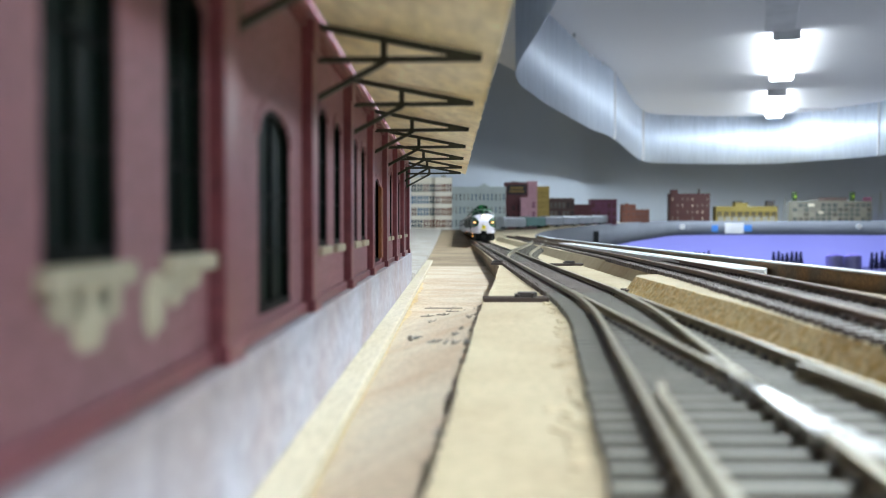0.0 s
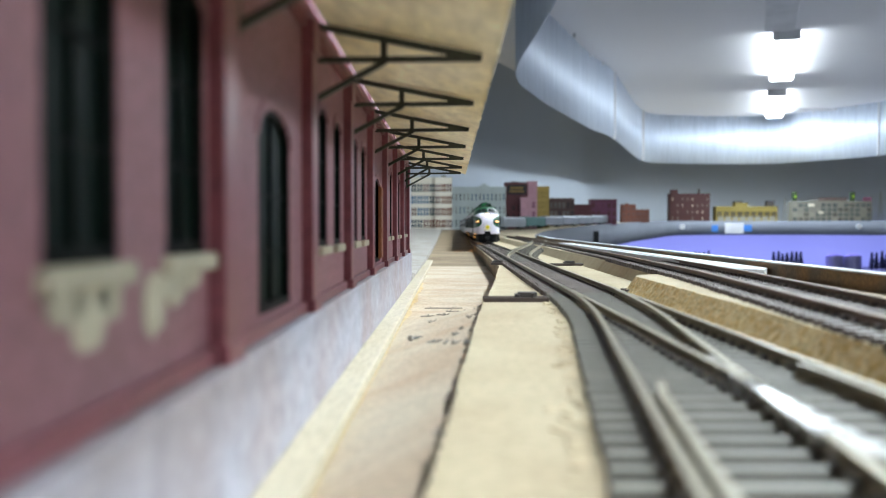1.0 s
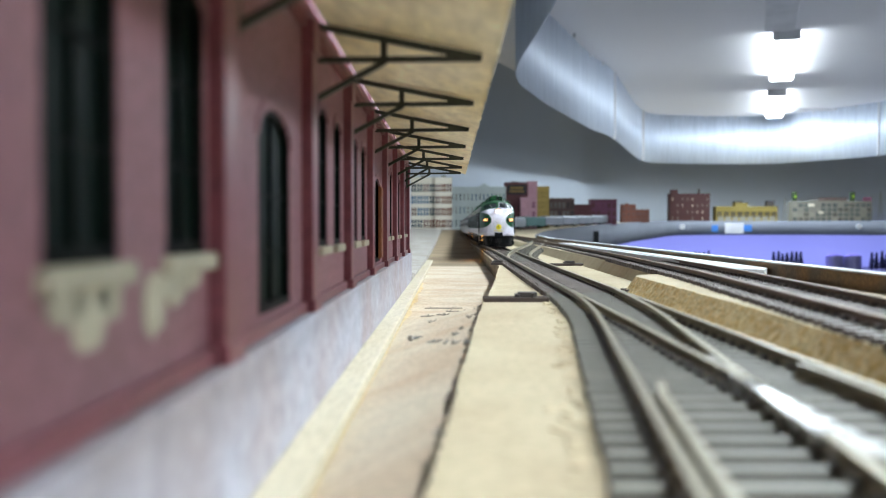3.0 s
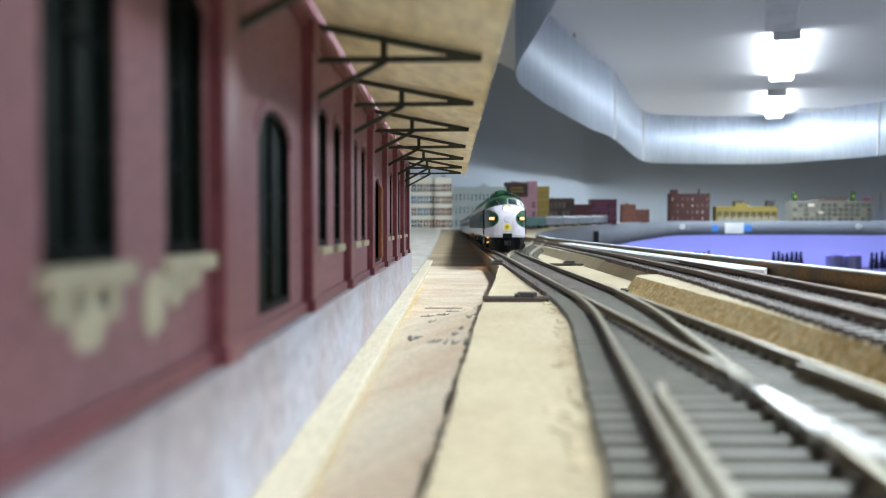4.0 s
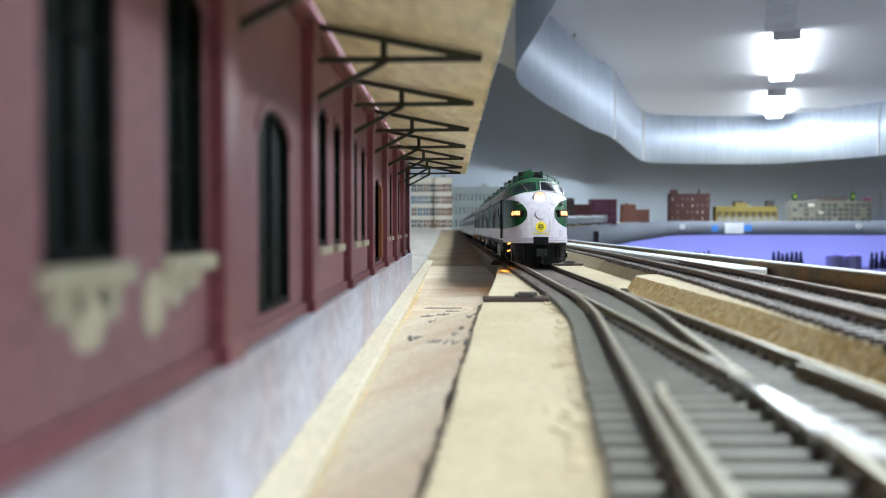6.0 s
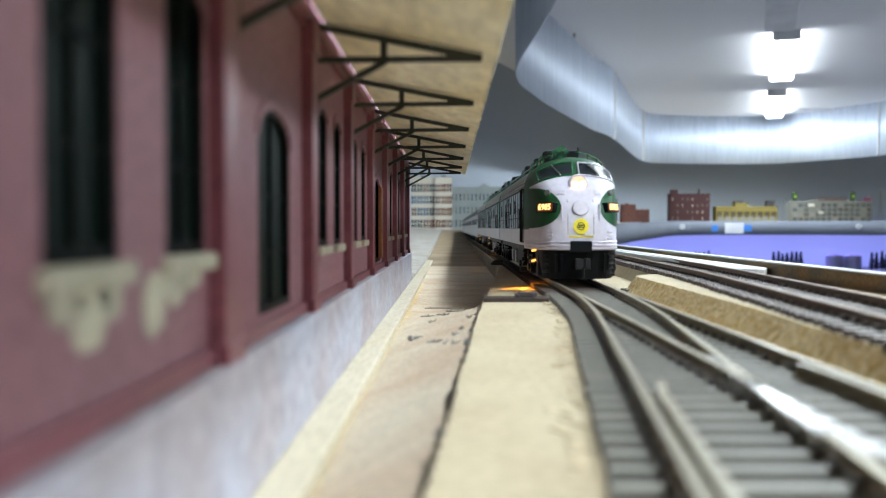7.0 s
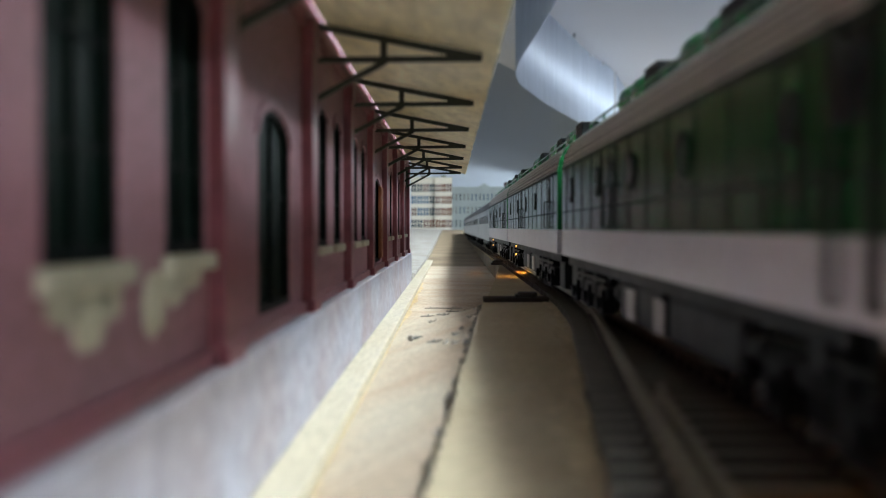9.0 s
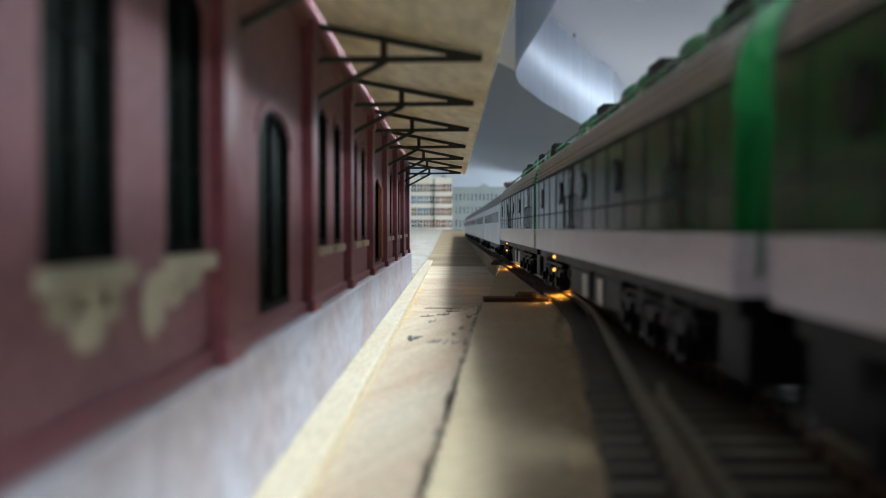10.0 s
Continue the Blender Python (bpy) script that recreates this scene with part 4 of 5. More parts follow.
    for px in (1406, 1508):
        t = thing("water_tank", "dark green roof tank with a lime green disc", "water tank", "roof tanks", mm(at_px(px, y), y + 40, 78 + 36 * k))
        bm = bmesh.new()
        rod(bm, (0, 0, 4), (0, 0, 15 * k), 5 * k, 14)
        rod(bm, (0, 0, 15 * k), (0, 0, 17 * k), 5 * k, 14, 1.2 * k)
        part("tank", bm, TONES["green"], t, smooth=False)
        bm = bmesh.new()
        rod(bm, (0, -5.4 * k, 8 * k), (0, -5.1 * k, 8 * k), 2.6 * k, 12)
        part("disc", bm, TONES["lime"], t, "lime green disc")
        for sx in (-1, 1):
            for sy in (-1, 1):
                bm = bmesh.new()
                rod(bm, (sx * 2.6 * k, sy * 2.6 * k, 0), (sx * 2.6 * k, sy * 2.6 * k, 5), 2)
                part("leg", bm, TONES["green"], t)
    for px, h in ((1388, 42), (1556, 55)):
        t = thing("lattice_mast", "thin grey lattice mast standing on the deck", "mast", "lattice masts", mm(at_px(px, y), y + 10, 78))
        for sx, sy in ((-1, -1), (1, -1), (1, 1), (-1, 1)):
            bm = bmesh.new()
            rod(bm, (sx * 4 * k, sy * 4 * k, 0), (0, 0, h * k), 1.6, 6)
            part("leg", bm, TONES["stone"], t)
        bm = bmesh.new()
        for f in (0.15, 0.3, 0.45, 0.6, 0.75):
            e = 4 * k * (1 - f)
            for p, q in (((-e, -e), (e, -e)), ((e, -e), (e, e)), ((e, e), (-e, e)), ((-e, e), (-e, -e))):
                rod(bm, (p[0], p[1], f * h * k), (q[0], q[1], f * h * k + e), 1.1, 5)
        part("bracing", bm, TONES["stone"], t)
    # fittings on the far fascia
    for px in (1204, 1514):
        bm = bmesh.new()
        rod(bm, (0, 0, 0), (0, 60, 0), 12, 16), rod(bm, (0, -20, 0), (0, 0, 0), 24, 20)
        part("knob", bm, WHITE_METAL, fascia, "round white knob", bevel=2, at=mm(on_fascia(px).x, on_fascia(px).y - 34, on_fascia(px).z - 52))
    bm = bmesh.new()
    box(bm, -88, 88, -24, 20, -50, 50)
    t = part("control_box", bm, WHITE_METAL, fascia, "white control box", bevel=6, at=mm(on_fascia(1296).x, on_fascia(1296).y - 14, on_fascia(1296).z - 68))
    for px in (1263, 1321):
        p, q = on_fascia(px - 6), on_fascia(px + 6)
        m = on_fascia(px)
        bm = bmesh.new()
        box(bm, -40, 40, -1, 0, -30, 30)
        part("tape", bm, TONES["tape"], fascia, "blue masking tape", at=mm(m.x, m.y - 13, m.z - 66, 0, 0, math.degrees(math.atan2(q.y - p.y, q.x - p.x))))
    bm = bmesh.new()
    box(bm, -22, 22, -24, 30, -30, 30)
    part("throttle_box", bm, TONES["black"], fascia, "small black throttle box", bevel=4, at=mm(on_fascia(1050).x, on_fascia(1050).y - 22, on_fascia(1050).z - 62))
    # lower deck: backdrop, toy trees, tanks
    bm = bmesh.new()
    box(bm, 300, 5500, 10180, 10190, -390, -50)
    structure("lower_backdrop", bm, WALL_BLUE, "plain backdrop of the lower deck lit blue")
    yd = 9300
    k = yd / 1720
    rng = random.Random(5)
    for px in [1368 + 8 * i for i in range(7)] + [1540 + 9 * i for i in range(4)] + [1229 + 8 * i for i in range(4)]:
        small = px < 1300
        t = thing("toy_tree", "dark conical toy tree on the lower deck", "tree", "toy trees", mm(at_px(px, yd), yd + rng.uniform(-8, 8), -390))
        h = (180 if not small else 190) * rng.uniform(0.92, 1.08)
        bm = bmesh.new()
        rod(bm, (0, 0, 0), (0, 0, h * 0.3), 5, 6)
        part("trunk", bm, TONES["trees"], t)
        bm = bmesh.new()
        for i in range(9):
            z = h * (0.12 + 0.09 * i)
            rod(bm, (rng.uniform(-3, 3), 0, z), (rng.uniform(-2, 2), 0, z + h * 0.14), (38 - 3.0 * i) * rng.uniform(0.85, 1.1), 7, 8)
        part("crown", bm, TONES["trees"], t)
    for px in (1475, 1507):
        t = thing("storage_tank", "round storage tank lit violet on the lower deck", "tank", "storage tanks", mm(at_px(px, yd), yd, -390))
        bm = bmesh.new()
        rod(bm, (0, 0, 0), (0, 0, 142), 80, 24), rod(bm, (0, 0, 142), (0, 0, 162), 80, 24, 30)
        part("shell", bm, TONES["tank"], t)
        bm = bmesh.new()
        for z in (2, 48, 94, 136):
            rod(bm, (0, 0, z), (0, 0, z + 4), 81.5, 24)
        part("hoop", bm, TONES["tank"], t)
    # parked silver cars on the far curve
    for i, colour in enumerate(("silver", "teal", "silver", "silver", "silver", "silver", "silver")):
        f = (i + 0.5) / 5
        t = thing("parked_car", "parked %s railway car on the far curve" % ("teal" if colour == "teal" else "silver-grey"), "railway car", "parked cars", mm(200 + 560 * f, 3950 + 1400 * f, 13 + 24 * f, 0, 0, 68))
        L = 146
        bm = bmesh.new()
        prism(bm, [(-16, 8), (16, 8), (16, 43), (11, 49), (-11, 49), (-16, 43)], -L, L, "x")
        part("body", bm, TONES[colour], t)
        for s in (-1, 1):
            bm = bmesh.new()
            box(bm, s * 105 - 18, s * 105 + 18, -10, 10, 0, 10)
            part("truck", bm, TONES["black"], t, bevel=2)


# ---- the train ----
GREEN = material("gloss_green_paint", srgb("12612f"), srgb("0f5429"), rough=0.25, coarse=0.02, fine=0.002, bump=0.03, coat=0.5, spread=0.0)
DARK_GREEN = material("gloss_dark_green_paint", srgb("0b5426"), srgb("094720"), rough=0.2, coarse=0.02, fine=0.002, bump=0.02, spec=0.5, coat=0.2, spread=0.0)
WHITE = material("gloss_white_paint", srgb("cdc6cf"), srgb("c2bbc4"), rough=0.4, coarse=0.02, fine=0.002, amount=0.25, bump=0.03, coat=0.25, spread=0.0)
GRILLE = material("stainless_side_grille", srgb("a39a97"), srgb("857a76"), rough=0.4, metal=0.7, coarse=0.01, fine=0.001, spread=0.0)
BLACK = material("black_underframe", srgb("07080a"), srgb("0e0f12"), rough=0.5, spec=0.15, coarse=0.008, fine=0.001)
STEEL = material("wheel_steel", srgb("8a867f"), srgb("6d675e"), rough=0.3, metal=1.0, coarse=0.004)
WHEEL = material("blackened_wheel_metal", srgb("201f1e"), srgb("171615"), rough=0.6, metal=0.2, spec=0.3, coarse=0.004)
CAB_GLASS = material("cab_glass", srgb("1a2124"), rough=0.28, bump=0, coarse=0.01, spec=0.3)
HEADLIGHT = material("lit_headlight", (1, 0.85, 0.65), bump=0, glow=10.0, glow_colour=(1.0, 0.82, 0.6))
AMBER = material("amber_lit_digits", (1, 0.6, 0.2), bump=0, glow=3.2, glow_colour=(1.0, 0.52, 0.2))
AMBER_BACK = material("amber_number_board", srgb("2a1208"), bump=0, glow=0.1, glow_colour=(1.0, 0.35, 0.06))
TRUCK_LAMP = material("amber_truck_lamp", (1, 0.6, 0.2), bump=0, glow=2.5, glow_colour=(1.0, 0.42, 0.08))
GROUND_LAMP = material("amber_ground_lamp", (1, 0.6, 0.2), bump=0, glow=200.0, glow_colour=(1.0, 0.42, 0.06))
REFLECTOR = material("warm_headlight_reflector", srgb("d8b090"), rough=0.3, bump=0, glow=0.75, glow_colour=(1.0, 0.62, 0.36))
YELLOW = material("yellow_emblem_paint", srgb("e8d21e"), rough=0.4, bump=0)
SILVER_CAR = material("fluted_stainless_side", srgb("b9bcc0"), srgb("9fa3a8"), rough=0.32, metal=0.75, coarse=0.03, fine=0.002, spread=0.05)
SEAM = material("dark_panel_seam", srgb("0a130d"), srgb("070d09"), rough=0.5, spec=0.2, spread=0.0)
GRILLE_BACK = material("dark_grille_recess", srgb("8b807d"), srgb("746a67"), rough=0.45, metal=0.5, coarse=0.01, fine=0.001, spread=0.0)
FIN = material("bright_fin_metal", srgb("ddd6d2"), srgb("c4bcb8"), rough=0.35, metal=0.4, coarse=0.01, spread=0.0)
CAR_ROOF = material("dark_grey_car_roof", srgb("6a6a6d"), srgb("575759"), rough=0.5, coarse=0.03)


def nose_paint():
    """White with green side panels that end in round fronts, and a green top."""
    m = material("white_and_green_nose", srgb("cfc9d3"), srgb("c5bfc9"), rough=0.38, coarse=0.02, fine=0.002, amount=0.25, bump=0.03, coat=0.05, spread=0.0)
    n, l = m.node_tree.nodes, m.node_tree.links
    b = n["Principled BSDF"]
    tc, sep = n.new("ShaderNodeTexCoord"), n.new("ShaderNodeSeparateXYZ")
    l.new(tc.outputs["Object"], sep.inputs[0])

    def calc(op, a, c):
        k = n.new("ShaderNodeMath")
        k.operation = op
        for i, v in enumerate((a, c)):
            if isinstance(v, (int, float)):
                k.inputs[i].default_value = v
            else:
                l.new(v, k.inputs[i])
        return k.outputs[0]
    ax = calc("ABSOLUTE", sep.outputs[0], 0)
    u = calc("DIVIDE", calc("SUBTRACT", 0.0185, ax), 0.0113)
    v = calc("DIVIDE", calc("SUBTRACT", sep.outputs[2], 0.0286), 0.0080)
    r = calc("ADD", calc("MULTIPLY", u, u), calc("MULTIPLY", v, v))
    wing = calc("LESS_THAN", r, 1.0)
    band = calc("MULTIPLY", calc("GREATER_THAN", sep.outputs[2], 0.0202), calc("GREATER_THAN", sep.outputs[1], 0.027))
    # top: rises towards the middle
    edge = calc("SUBTRACT", 0.0412, calc("MULTIPLY", calc("MULTIPLY", ax, ax), 14.0))
    roof = calc("GREATER_THAN", sep.outputs[2], edge)
    green = calc("MAXIMUM", calc("MAXIMUM", wing, band), roof)
    mix = n.new("ShaderNodeMix")
    mix.data_type = "RGBA"
    l.new(green, mix.inputs[0])
    l.new(b.inputs["Base Color"].links[0].from_socket, mix.inputs[6])
    mix.inputs[7].default_value = (*srgb("0c4722"), 1)
    l.new(mix.outputs[2], b.inputs["Base Color"])
    return m


NOSE = nose_paint()
SECTION = [(18, 13.5), (18, 20.3), (18, 37), (17.4, 40.5), (15.6, 43.8), (12.4, 46.4), (8.0, 48.4), (4.0, 49.4), (0, 49.8)]
NOSE_PROFILE = [(12.5, 0.8), (13.5, 0.4), (17, 0.0), (21, 0.0), (25, 0.4), (29, 1.4), (32, 2.8), (34.5, 4.8), (36.5, 7.0), (38.2, 9.6), (39.6, 12.6), (40.6, 14.4), (42.5, 16.4), (44.5, 18.4), (46.4, 20.4), (47.6, 23), (48.6, 26.5), (49.3, 31), (49.8, 37)]


def half_width(z):
    for (a, za), (b, zb) in zip(SECTION, SECTION[1:]):
        if za <= z <= zb:
            return a + (b - a) * (z - za) / (zb - za)
    return 18.0 if z < 13.5 else 0.0


def profile_y(z):
    for (za, a), (zb, b) in zip(NOSE_PROFILE, NOSE_PROFILE[1:]):
        if za <= z <= zb:
            return a + (b - a) * (z - za) / (zb - za)
    return 0.0


def nose_y(x, z, back=42.0):
    w = max(half_width(z), 0.01)
    f = profile_y(z)
    u = min(1.0, abs(x) / w)
    return back - (back - f) * (1 - u ** 4) ** 0.3


def on_nose(x, z, out=0.0):
    """The pose of a thing lying on the nose at x, z: its z axis points out of the skin."""
    e = 0.4
    p = Vector((x, nose_y(x, z), z))
    du = Vector((x + e, nose_y(x + e, z), z)) - Vector((x - e, nose_y(x - e, z), z))
    dv = Vector((x, nose_y(x, z + e), z + e)) - Vector((x, nose_y(x, z - e), z - e))
    du.normalize()
    n = du.cross(dv).normalized()
    v = n.cross(du)
    p += n * out
    return Matrix(((du.x, v.x, n.x, p.x * MM), (du.y, v.y, n.y, p.y * MM), (du.z, v.z, n.z, p.z * MM), (0, 0, 0, 1)))


def skin(bm, outline, lo, hi, index=0):
    """A half-open skin through rows of points."""
    rows = [[bm.verts.new([c * MM for c in p]) for p in row] for row in outline]
    for a, b in zip(rows, rows[1:]):
        for i in range(len(a) - 1):
            bm.faces.new((a[i], a[i + 1], b[i + 1], b[i])).material_index = index


def text_mesh(words, size, mat):
    cu = bpy.data.curves.new("digits", "FONT")
    cu.body, cu.size, cu.extrude, cu.align_x, cu.align_y = words, size * MM, 0.0001, "CENTER", "CENTER"
    tmp = bpy.data.objects.new("digits", cu)
    scene.collection.objects.link(tmp)
    me = bpy.data.meshes.new_from_object(tmp.evaluated_get(bpy.context.evaluated_depsgraph_get()))
    bpy.data.objects.remove(tmp)
    me.materials.clear()
    me.materials.append(mat)
    return me


def truck_parts(t, y, axles, lamp):
    """A truck under a unit: two side frames, axles with wheels, and its lamps."""
    span = axles[-1] - axles[0]
    for s in (-1, 1):
        bm = bmesh.new()
        x = s * 14.2
        box(bm, min(x, x + s * 2.2), max(x, x + s * 2.2), y + axles[0] - 5, y + axles[-1] + 5, 6.2, 8.6)
        for a in axles:
            box(bm, min(x, x + s * 3), max(x, x + s * 3), y + a - 2.3, y + a + 2.3, 2.8, 8.0)
            rod(bm, (x, y + a, 5.2), (x + s * 4, y + a, 5.2), 1.5, 10)
        for a, b in zip(axles, axles[1:]):
            c = y + (a + b) / 2
            for q in (-2.4, 0, 2.4):
                rod(bm, (x + s * 1.5, c + q, 3.6), (x + s * 1.5, c + q, 9.5), 0.9, 8)
            box(bm, min(x, x + s * 1.6), max(x, x + s * 1.6), c - 4.4, c + 4.4, 2.4, 3.6)
            box(bm, min(x, x + s * 2.6), max(x, x + s * 2.6), c - 1.6, c + 1.6, 8.6, 11.5)
        rod(bm, (x + s * 2.2, y + axles[0] - 4, 9.8), (x + s * 2.2, y + axles[-1] + 4, 9.8), 0.5, 6)
        side = part("side_frame", bm, BLACK, t)
        if lamp and s < 0:
            for a, z in ((lamp[0], 12.4), (lamp[0] + 1, 8.4)):
                bm = bmesh.new()
                rod(bm, (x + s * 1.2, y + a, z), (x + s * 2.9, y + a, z - 0.5), 0.42, 8)
                part("truck_lamp", bm, TRUCK_LAMP, side, "small amber lamp")
    for a in axles:
        bm = bmesh.new()
        for s in (-1, 1):
            rod(bm, (s * 7.4, 0, 0), (s * 8.9, 0, 0), 5.2, 20), rod(bm, (s * 6.9, 0, 0), (s * 7.4, 0, 0), 5.9, 20)
            for k in range(5):
                g = 2 * math.pi * k / 5
                rod(bm, (s * 8.8, 3 * math.cos(g), 3 * math.sin(g)), (s * 9.1, 3 * math.cos(g), 3 * math.sin(g)), 0.8, 6)
        rod(bm, (-14, 0, 0), (14, 0, 0), 1.2, 8)
        part("wheelset", bm, WHEEL, t, "steel wheels on an axle", at=mm(0, y + a, 5.25))


def ground_lamp(t, x, y):
    """An amber lamp that lights the ground beside a truck, hidden in an added cup."""
    bm = bmesh.new()
    rings = []
    for z, rad in ((5.2, 0.5), (5.0, 2.2), (2.8, 2.3)):
        rings.append([(x + rad * math.cos(2 * math.pi * k / 14), y + rad * math.sin(2 * math.pi * k / 14), z) for k in range(15)])
    skin(bm, rings, 0, 0)
    # cup added to block the lamp's glow except towards the ground
    shade = part("lamp_shade", bm, BLACK, t, "added black cup that hides the lamp")
    bm = bmesh.new()
    rod(bm, (x, y, 3.8), (x, y, 3.6), 1.9, 14)
    part("lamp_glass", bm, GROUND_LAMP, shade, "amber ground lamp")


def body_rows(y0, y1, sec, n=2):
    rows = []
    for i in range(n):
        y = y0 + (y1 - y0) * i / (n - 1)
        rows.append([(w, y, z) for w, z in sec] + [(-w, y, z) for w, z in sec[::-1][1:]])
    return rows


def diesel_body(t, y0, y1, cab):
    """Sides, grille, roof and fittings of a unit from y0 to y1."""
    for nm, sec, mat in (("skirt", SECTION[:2], WHITE), ("side", SECTION[1:3], DARK_GREEN), ("side_grille_back", [(17.9, 37), (17.3, 40.5), (15.6, 43.8)], GRILLE_BACK), ("roof", SECTION[4:], GREEN)):
        bm = bmesh.new()
        if nm == "roof":
            skin(bm, body_rows(y0, y1, sec, 3), 0, 0)
        else:
            for s in (1, -1):
                skin(bm, [[(s * w, y, z) for w, z in sec] for y in (y0, (y0 + y1) / 2, y1)], 0, 0)
        part(nm, bm, mat, t, smooth=nm == "roof")
    # grille fins along the upper side
    for s in (1, -1):
        for k in range(5):
            z = 37.4 + 1.4 * k
            bm = bmesh.new()
            w = half_width(z)
            box(bm, min(s * (w - 0.2), s * (w + 0.5)), max(s * (w - 0.2), s * (w + 0.5)), y0 + 2, y1 - 4, z - 0.16, z + 0.16)
            part("grille_fin", bm, FIN, t, "bright grille fin")
    # battens, doors, portholes
    L = y1 - y0
    for s in (1, -1):
        bm = bmesh.new()
        for f in [0.045 + 0.076 * i for i in range(13)]:
            y = y0 + L * f
            box(bm, min(s * 18, s * 18.12), max(s * 18, s * 18.16), y - 0.16, y + 0.16, 20.4, 36.8)
        box(bm, min(s * 18, s * 18.22), max(s * 18, s * 18.12), y0 + 1, y1 - 1, 25.0, 25.3)
        box(bm, min(s * 18, s * 18.45), max(s * 18, s * 18.45), y0 + 1, y1 - 1, 36.6, 37.2)
        part("batten", bm, SEAM, t, "dark panel seams")
        for f in (0.30, 0.485, 0.68, 0.90):
            y = y0 + L * f
            bm = bmesh.new()
            rod(bm, (s * 17.6, y, 30.5), (s * 18.3, y, 30.5), 3.1, 18)
            ring = part("porthole", bm, SEAM, t, "round dark porthole")
            bm = bmesh.new()
            rod(bm, (s * 18.3, y, 30.5), (s * 18.36, y, 30.5), 2.3, 18)
            part("glass", bm, CAB_GLASS, ring)
        for f in (0.10, 0.585):
            y = y0 + L * f
            bm = bmesh.new()
            box(bm, min(s * 18, s * 18.1), max(s * 18, s * 18.1), y - 3.6, y + 3.6, 20.6, 35.6)
            d = part("side_door", bm, DARK_GREEN, t)
            bm = bmesh.new()
            for q in (-4.0, 3.5):
                box(bm, min(s * 18, s * 18.2), max(s * 18, s * 18.2), y + q, y + q + 0.5, 20.6, 36.2)
            box(bm, min(s * 18, s * 18.2), max(s * 18, s * 18.2), y - 3.5, y + 3.5, 35.7, 36.2)
            part("door_gap", bm, SEAM, d, "dark gap round the door")
            bm = bmesh.new()
            box(bm, min(s * 18.1, s * 18.2), max(s * 18.1, s * 18.2), y - 2.2, y + 2.2, 28.5, 33.5)
            part("door_glass", bm, CAB_GLASS, d)
            bm = bmesh.new()
            for q in (-4.6, 4.6):
                rod(bm, (s * 18.9, y + q, 21.0), (s * 18.9, y + q, 29), 0.2, 6)
                for z in (21.0, 29):
                    rod(bm, (s * 18, y + q, z), (s * 18.9, y + q, z), 0.2, 6)
            part("grab_iron", bm, SEAM, t)
    # roof fans, stacks
    for f in (0.22, 0.3, 0.47, 0.55, 0.80, 0.88):
        y = y0 + L * f
        bm = bmesh.new()
        rings = []
        for z, rad in ((48.2, 6.8), (51.6, 7.0), (53.4, 6.8), (54.8, 6.0), (55.9, 4.5), (56.6, 2.4), (56.8, 0.1)):
            rings.append([(rad * math.cos(2 * math.pi * k / 22), y + rad * math.sin(2 * math.pi * k / 22), z) for k in range(23)])
        skin(bm, rings, 0, 0)
        part("roof_fan", bm, GREEN, t, "glossy green domed roof fan", smooth=True)
    for f in (0.15, 0.385, 0.68):
        y = y0 + L * f
        bm = bmesh.new()
        box(bm, -7, 7, y - 7, y + 7, 48.4, 54.4)
        for k in range(6):
            box(bm, -7.2, 7.2, y - 6 + 2.2 * k, y - 5 + 2.2 * k, 49.4, 54.7)
        part("roof_vent", bm, BLACK, t, "black louvred roof vent", bevel=0.2)
    for s in (-1, 1):
        bm = bmesh.new()
        rod(bm, (s * 11.5, y0 + 12, 48.4), (s * 11.5, y1 - 8, 48.4), 0.35, 6)
        for k in range(9):
            y = y0 + 12 + (y1 - y0 - 20) * k / 8
            rod(bm, (s * 11.5, y, 46.8), (s * 11.5, y, 48.4), 0.3, 6)
        part("roof_rail", bm, GREEN, t)
    # underframe, tanks
    bm = bmesh.new()
    box(bm, -16.5, 16.5, y0 + 2, y1 - 2, 11.0, 13.5)
    part("underframe", bm, BLACK, t)
    mid = (y0 + y1) / 2
    for a, b, c in ((84 - mid, 122 - mid, BLACK), (126 - mid, 164 - mid, BLACK)):
        bm = bmesh.new()
        box(bm, -15.5, 15.5, mid + a, mid + b, 3.4, 11.0)
        part("fuel_tank", bm, c, t, bevel=1.0)
    for s in (-1, 1):
        for a in (168 - mid, 80 - mid):
            bm = bmesh.new()
            rod(bm, (s * 13.5, mid + a - 2.6, 8), (s * 13.5, mid + a + 2.6, 8), 2.2, 12)
            part("air_reservoir", bm, BLACK, t)
        for q, w in ((-14, 7), (10, 8)):
            bm = bmesh.new()
            box(bm, min(s * 15.5, s * 15.9), max(s * 15.5, s * 15.9), mid + q - w / 2, mid + q + w / 2, 4.2, 9.6)
            part("tank_panel", bm, GRILLE, t, "pale metal tank panel")
    truck_parts(t, 48, (-20, 0, 20), (-33,) if cab else ())
    truck_parts(t, 198, (-20, 0, 20), () if cab else (-4,))
    ground_lamp(t, *((-17.8, 38) if cab else (-12, 224)))
    # ends
    for y, o in ((y0, -1), (y1, 1)):
        if cab and o < 0:
            continue
        bm = bmesh.new()
        prism(bm, [(w, z) for w, z in SECTION[1:]] + [(-w, z) for w, z in SECTION[:0:-1][1:]] + [(-18, 20.3)], min(y, y + o * 0.8), max(y, y + o * 0.8), "y")
        part("end_plate", bm, GREEN, t, "bright green end")
        bm = bmesh.new()
        box(bm, -18, 18, min(y, y + o * 0.8), max(y, y + o * 0.8), 13.5, 20.3)
        part("lower_end_plate", bm, WHITE, t, "white lower end")
